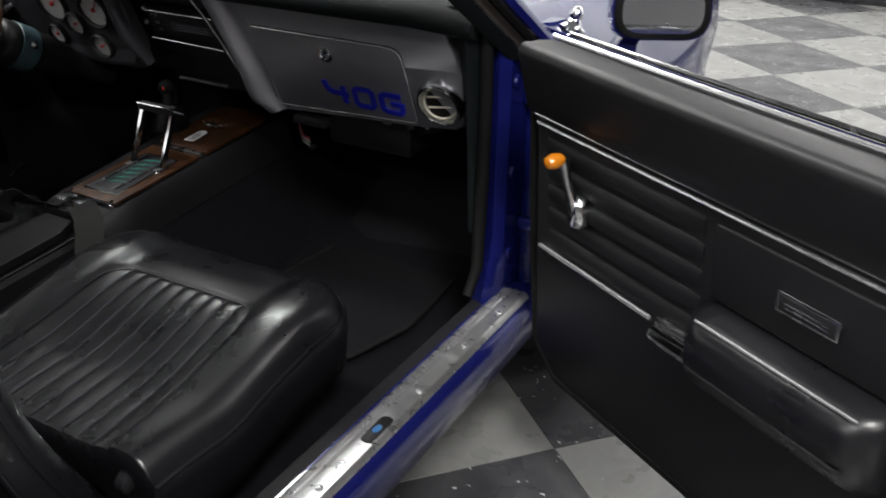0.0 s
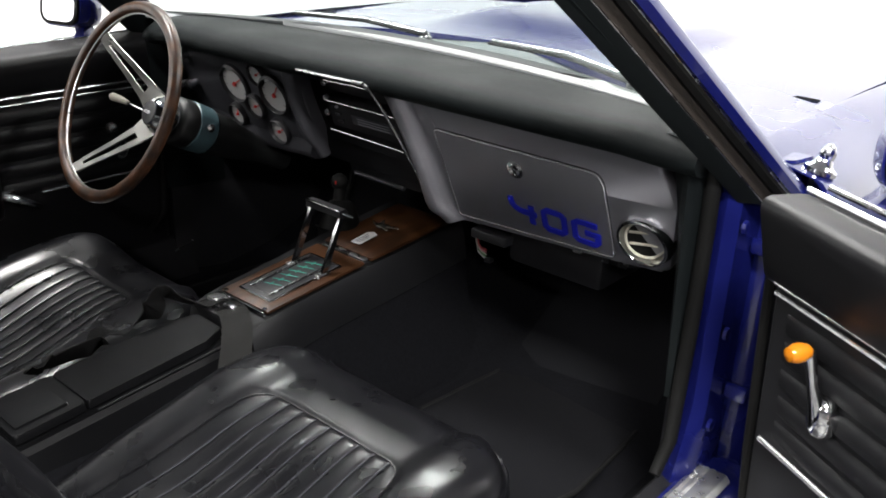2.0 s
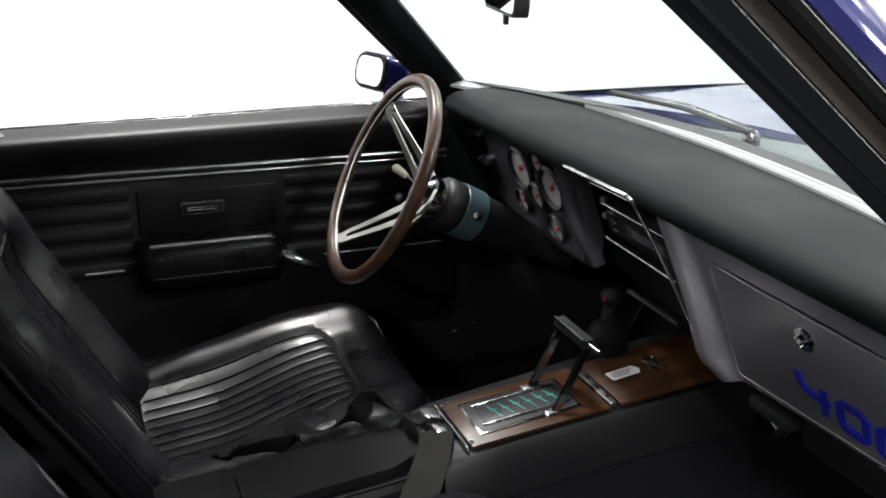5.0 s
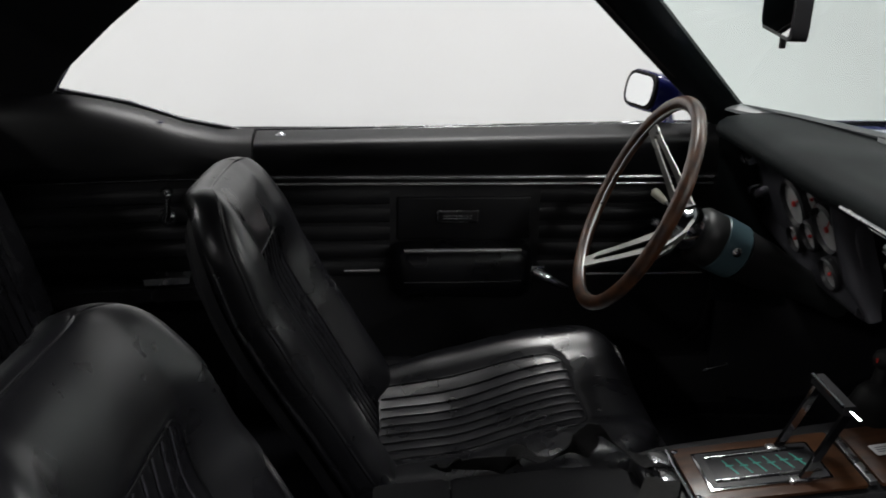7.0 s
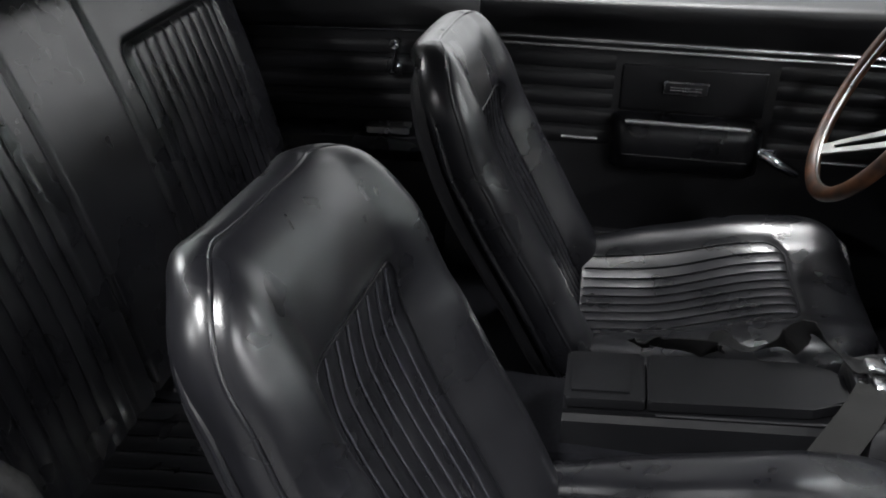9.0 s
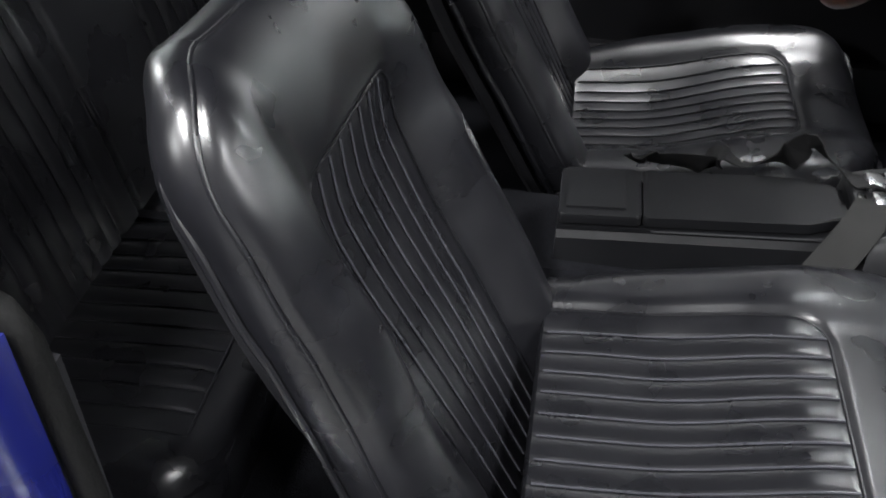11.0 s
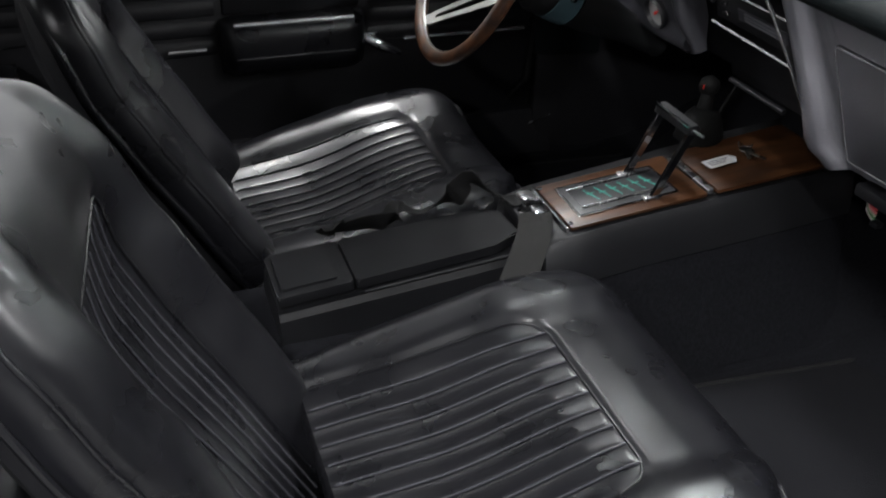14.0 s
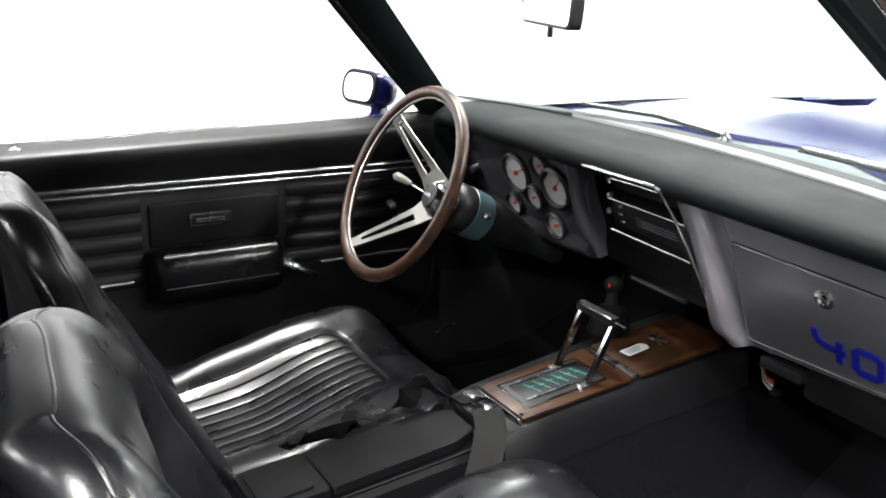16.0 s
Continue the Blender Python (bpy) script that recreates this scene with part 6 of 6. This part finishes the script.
    for s in (-1, 1):
        part("lid_gap", tube([(-0.004 + s * 0.0612, 0.425, 0.4595), (-0.004 + s * 0.0612, 0.69, 0.482)], 0.0022, 6), BLACK, c)
    buckle = part("belt_slot", box(-0.07, 0.07, 0.703, 0.722, 0.488, 0.507, 0.004), BLACK, c)
    for x in (-0.045, -0.01, 0.03):
        part("slot_trim", box(x - 0.012, x + 0.012, 0.706, 0.719, 0.506, 0.511, 0.002), BEZEL, buckle)


console()


# ---- belts, keys, mats, mirror ----
def seat_belts():
    b = thing("seat_belt", (0.12, 0.66, 0.45), "black webbing seat belt draped over the console", "seat belt", "seat belts")
    pts = [(0.000, 0.728, 0.514), (0.035, 0.712, 0.520), (0.070, 0.692, 0.512), (0.096, 0.668, 0.486), (0.118, 0.640, 0.446), (0.135, 0.615, 0.410), (0.150, 0.59, 0.385)]
    part("webbing", ribbon(pts, 0.054, 0.003, [(0.3 + 0.05 * i, 1 - 0.03 * i, 0.16 - 0.05 * i) for i in range(len(pts))]), BELT, b)
    part("buckle", box(-0.016, 0.016, 0.722, 0.748, 0.510, 0.522, 0.004), DULL_CHROME, b, "metal belt buckle")
    b2 = thing("seat_belt", (-0.11, 0.6, 0.46), "crumpled black seat belt beside the driver's cushion", "seat belt", "seat belts")
    pts, sides = [], []
    for k in np.linspace(0, 1, 60):
        y = 0.735 - 0.36 * k + 0.012 * math.sin(21 * k)
        x = -0.045 - 0.052 * smooth(k * 3.5) + 0.006 * math.sin(29 * k)
        z = 0.512 + 0.034 * math.exp(-((k - 0.24) / 0.09) ** 2) - 0.030 * smooth(k * 1.3) + 0.010 * math.exp(-((k - 0.52) / 0.05) ** 2) + 0.004 * math.sin(37 * k)
        pts.append((x, y, z))
        sides.append((0.75 + 0.5 * math.sin(17 * k), 0.5 * math.sin(23 * k), 0.9 - 0.7 * math.sin(13 * k + 0.6)))
    part("webbing", ribbon(pts, 0.044, 0.003, sides), BELT_DARK, b2)
    part("buckle", box(-0.066, -0.030, 0.722, 0.752, 0.506, 0.520, 0.004), DULL_CHROME, b2, "metal belt buckle")


def keys():
    k = thing("key_ring", (0.0, 1.08, 0.565), "car keys with a white paper tag", "keys")
    m = axes((0.000, 1.074, 0.5575), (-0.10, 1.0, 0.06), (-1.0, 0.12, 0.0))
    tag = part("paper_tag", slab(rounded([(-0.030, -0.013), (0.026, -0.013), (0.034, 0.0), (0.026, 0.013), (-0.030, 0.013)], 0.002), 0.001, m), PAPER, k, "white paper tag")
    for i in range(3):
        part("print_bar", box(-0.024, 0.02 - 0.006 * i, 0.0055 - 0.0055 * i - 0.001, 0.0055 - 0.0055 * i + 0.001, 0.001, 0.0014, 0), PRINT, tag).data.transform(m)
    ring = [(-0.018 + 0.012 * math.cos(a), 1.135 + 0.012 * math.sin(a), 0.570 + 0.006 * math.sin(2 * a)) for a in np.linspace(0, 2 * math.pi, 20)[:-1]]
    part("ring", tube(ring, 0.0012, 6, True), STEEL, k)
    for a, dz in ((10, 0.0), (-25, 0.004)):
        km = pose(-0.012, 1.127, 0.568 + dz, 0, -4, a)
        part("key", joined(slab(rounded([(0, -0.009), (0.02, -0.010), (0.022, 0.0), (0.02, 0.010), (0, 0.009)], 0.005), 0.002, km), slab([(0.02, -0.003), (0.05, -0.003), (0.053, 0.0), (0.05, 0.003), (0.02, 0.003)], 0.0018, km)), STEEL, k)


def floor_mats():
    for s in (LEFT, RIGHT):
        out = rounded([(s * 0.20, 0.80), (s * 0.55, 0.83), (s * 0.60, 1.02), (s * 0.58, 1.30), (s * 0.24, 1.30)], [0.05, 0.08, 0.1, 0.05, 0.05])
        mat = thing("floor_mat", (s * 0.4, 1.0, 0.24), "black pile floor mat with bound edge", "floor mat", "floor mats")
        rows = []
        part("mat_body", slab(out, 0.010, Matrix.Translation((0, 0, 0.248)), 0.004), MAT_PILE, mat)
        part("mat_binding", tube([(x, y, 0.2565) for x, y in out], 0.005, 8, True), BELT_DARK, mat, "grey bound edge")
        part("mat_toe", sheet([[(x, 1.31, 0.262), (x, 1.37, 0.300), (x, 1.49, 0.372), (x, 1.56, 0.50)] for x in np.linspace(s * 0.23, s * 0.58, 5)], 0.008, (0, 0.5, -0.8)), MAT_PILE, mat)


def cabin_mirror():
    r = thing("rear_view_mirror", (0.02, 0.80, 1.16), "black framed interior rear-view mirror", "rear-view mirror")
    m = pose(-0.038, 0.828, 1.200, 90, 0, 0) @ Matrix.Rotation(radians(-11), 4, "Y") @ Matrix.Diagonal((0.84, 1.2, 1, 1))
    out = rounded([(-0.105, -0.03), (0.105, -0.03), (0.11, 0.024), (-0.11, 0.024)], 0.016)
    part("mirror_case", slab(out, 0.02, m @ Matrix.Translation((0, 0, -0.012)), 0.004), BLACK, r, "black case")
    part("mirror_glass", slab([(x * 0.94, y * 0.86) for x, y in out], 0.001, m @ Matrix.Translation((0, 0, 0.0082))), MIRROR, r, "mirror glass")
    part("mirror_stem", tube([(-0.02, 0.830, 1.215), (-0.01, 0.85, 1.25), (0.0, 0.80, 1.300)], 0.006, 8), CHROME, r)
    part("day_night_tab", box(-0.005, 0.005, -0.045, -0.028, -0.008, 0.0, 0.002), BLACK, r).data.transform(m)


seat_belts()
keys()
floor_mats()
cabin_mirror()


# ---- floor tiles, last ----
def floor_tiles():
    x0, x1, y0, y1 = ROOM
    solid("floor", box(x0 - 0.15, x1 + 0.15, y0 - 0.15, y1 + 0.15, -0.1, -0.001, 0), GROUT, "grey and charcoal chequered showroom floor", "floor", kind="structure")
    base = bpy.data.objects["floor"]
    S, ang, a0 = 0.6096, radians(48.5), Vector((0.915, 1.115))
    u, v = Vector((math.cos(ang), math.sin(ang))), Vector((-math.sin(ang), math.cos(ang)))
    meshes = []
    for mat in (TILE_DARK, TILE_LIGHT):
        bm = box(0.0008, S - 0.0008, 0.0008, S - 0.0008, -0.003, 0.0, 0.0006, 1)
        meshes.append(finish("tile", bm, mat))
    cells = []
    for i in range(-22, 23):
        for j in range(-22, 23):
            p = a0 + u * S * i + v * S * j
            c = p + (u + v) * S / 2
            if x0 - 0.3 < c.x < x1 + 0.3 and y0 - 0.3 < c.y < y1 + 0.3:
                cells.append(((c - Vector((1.0, 2.5))).length, i, j, p))
    cells.sort(key=lambda r: r[0])
    for n, (_, i, j, p) in enumerate(cells):
        ob = new("tile", meshes[(i + j) % 2])
        ob.parent = base
        ob.matrix_basis = pose(p.x, p.y, 0, 0, 0, 48.5)


floor_tiles()
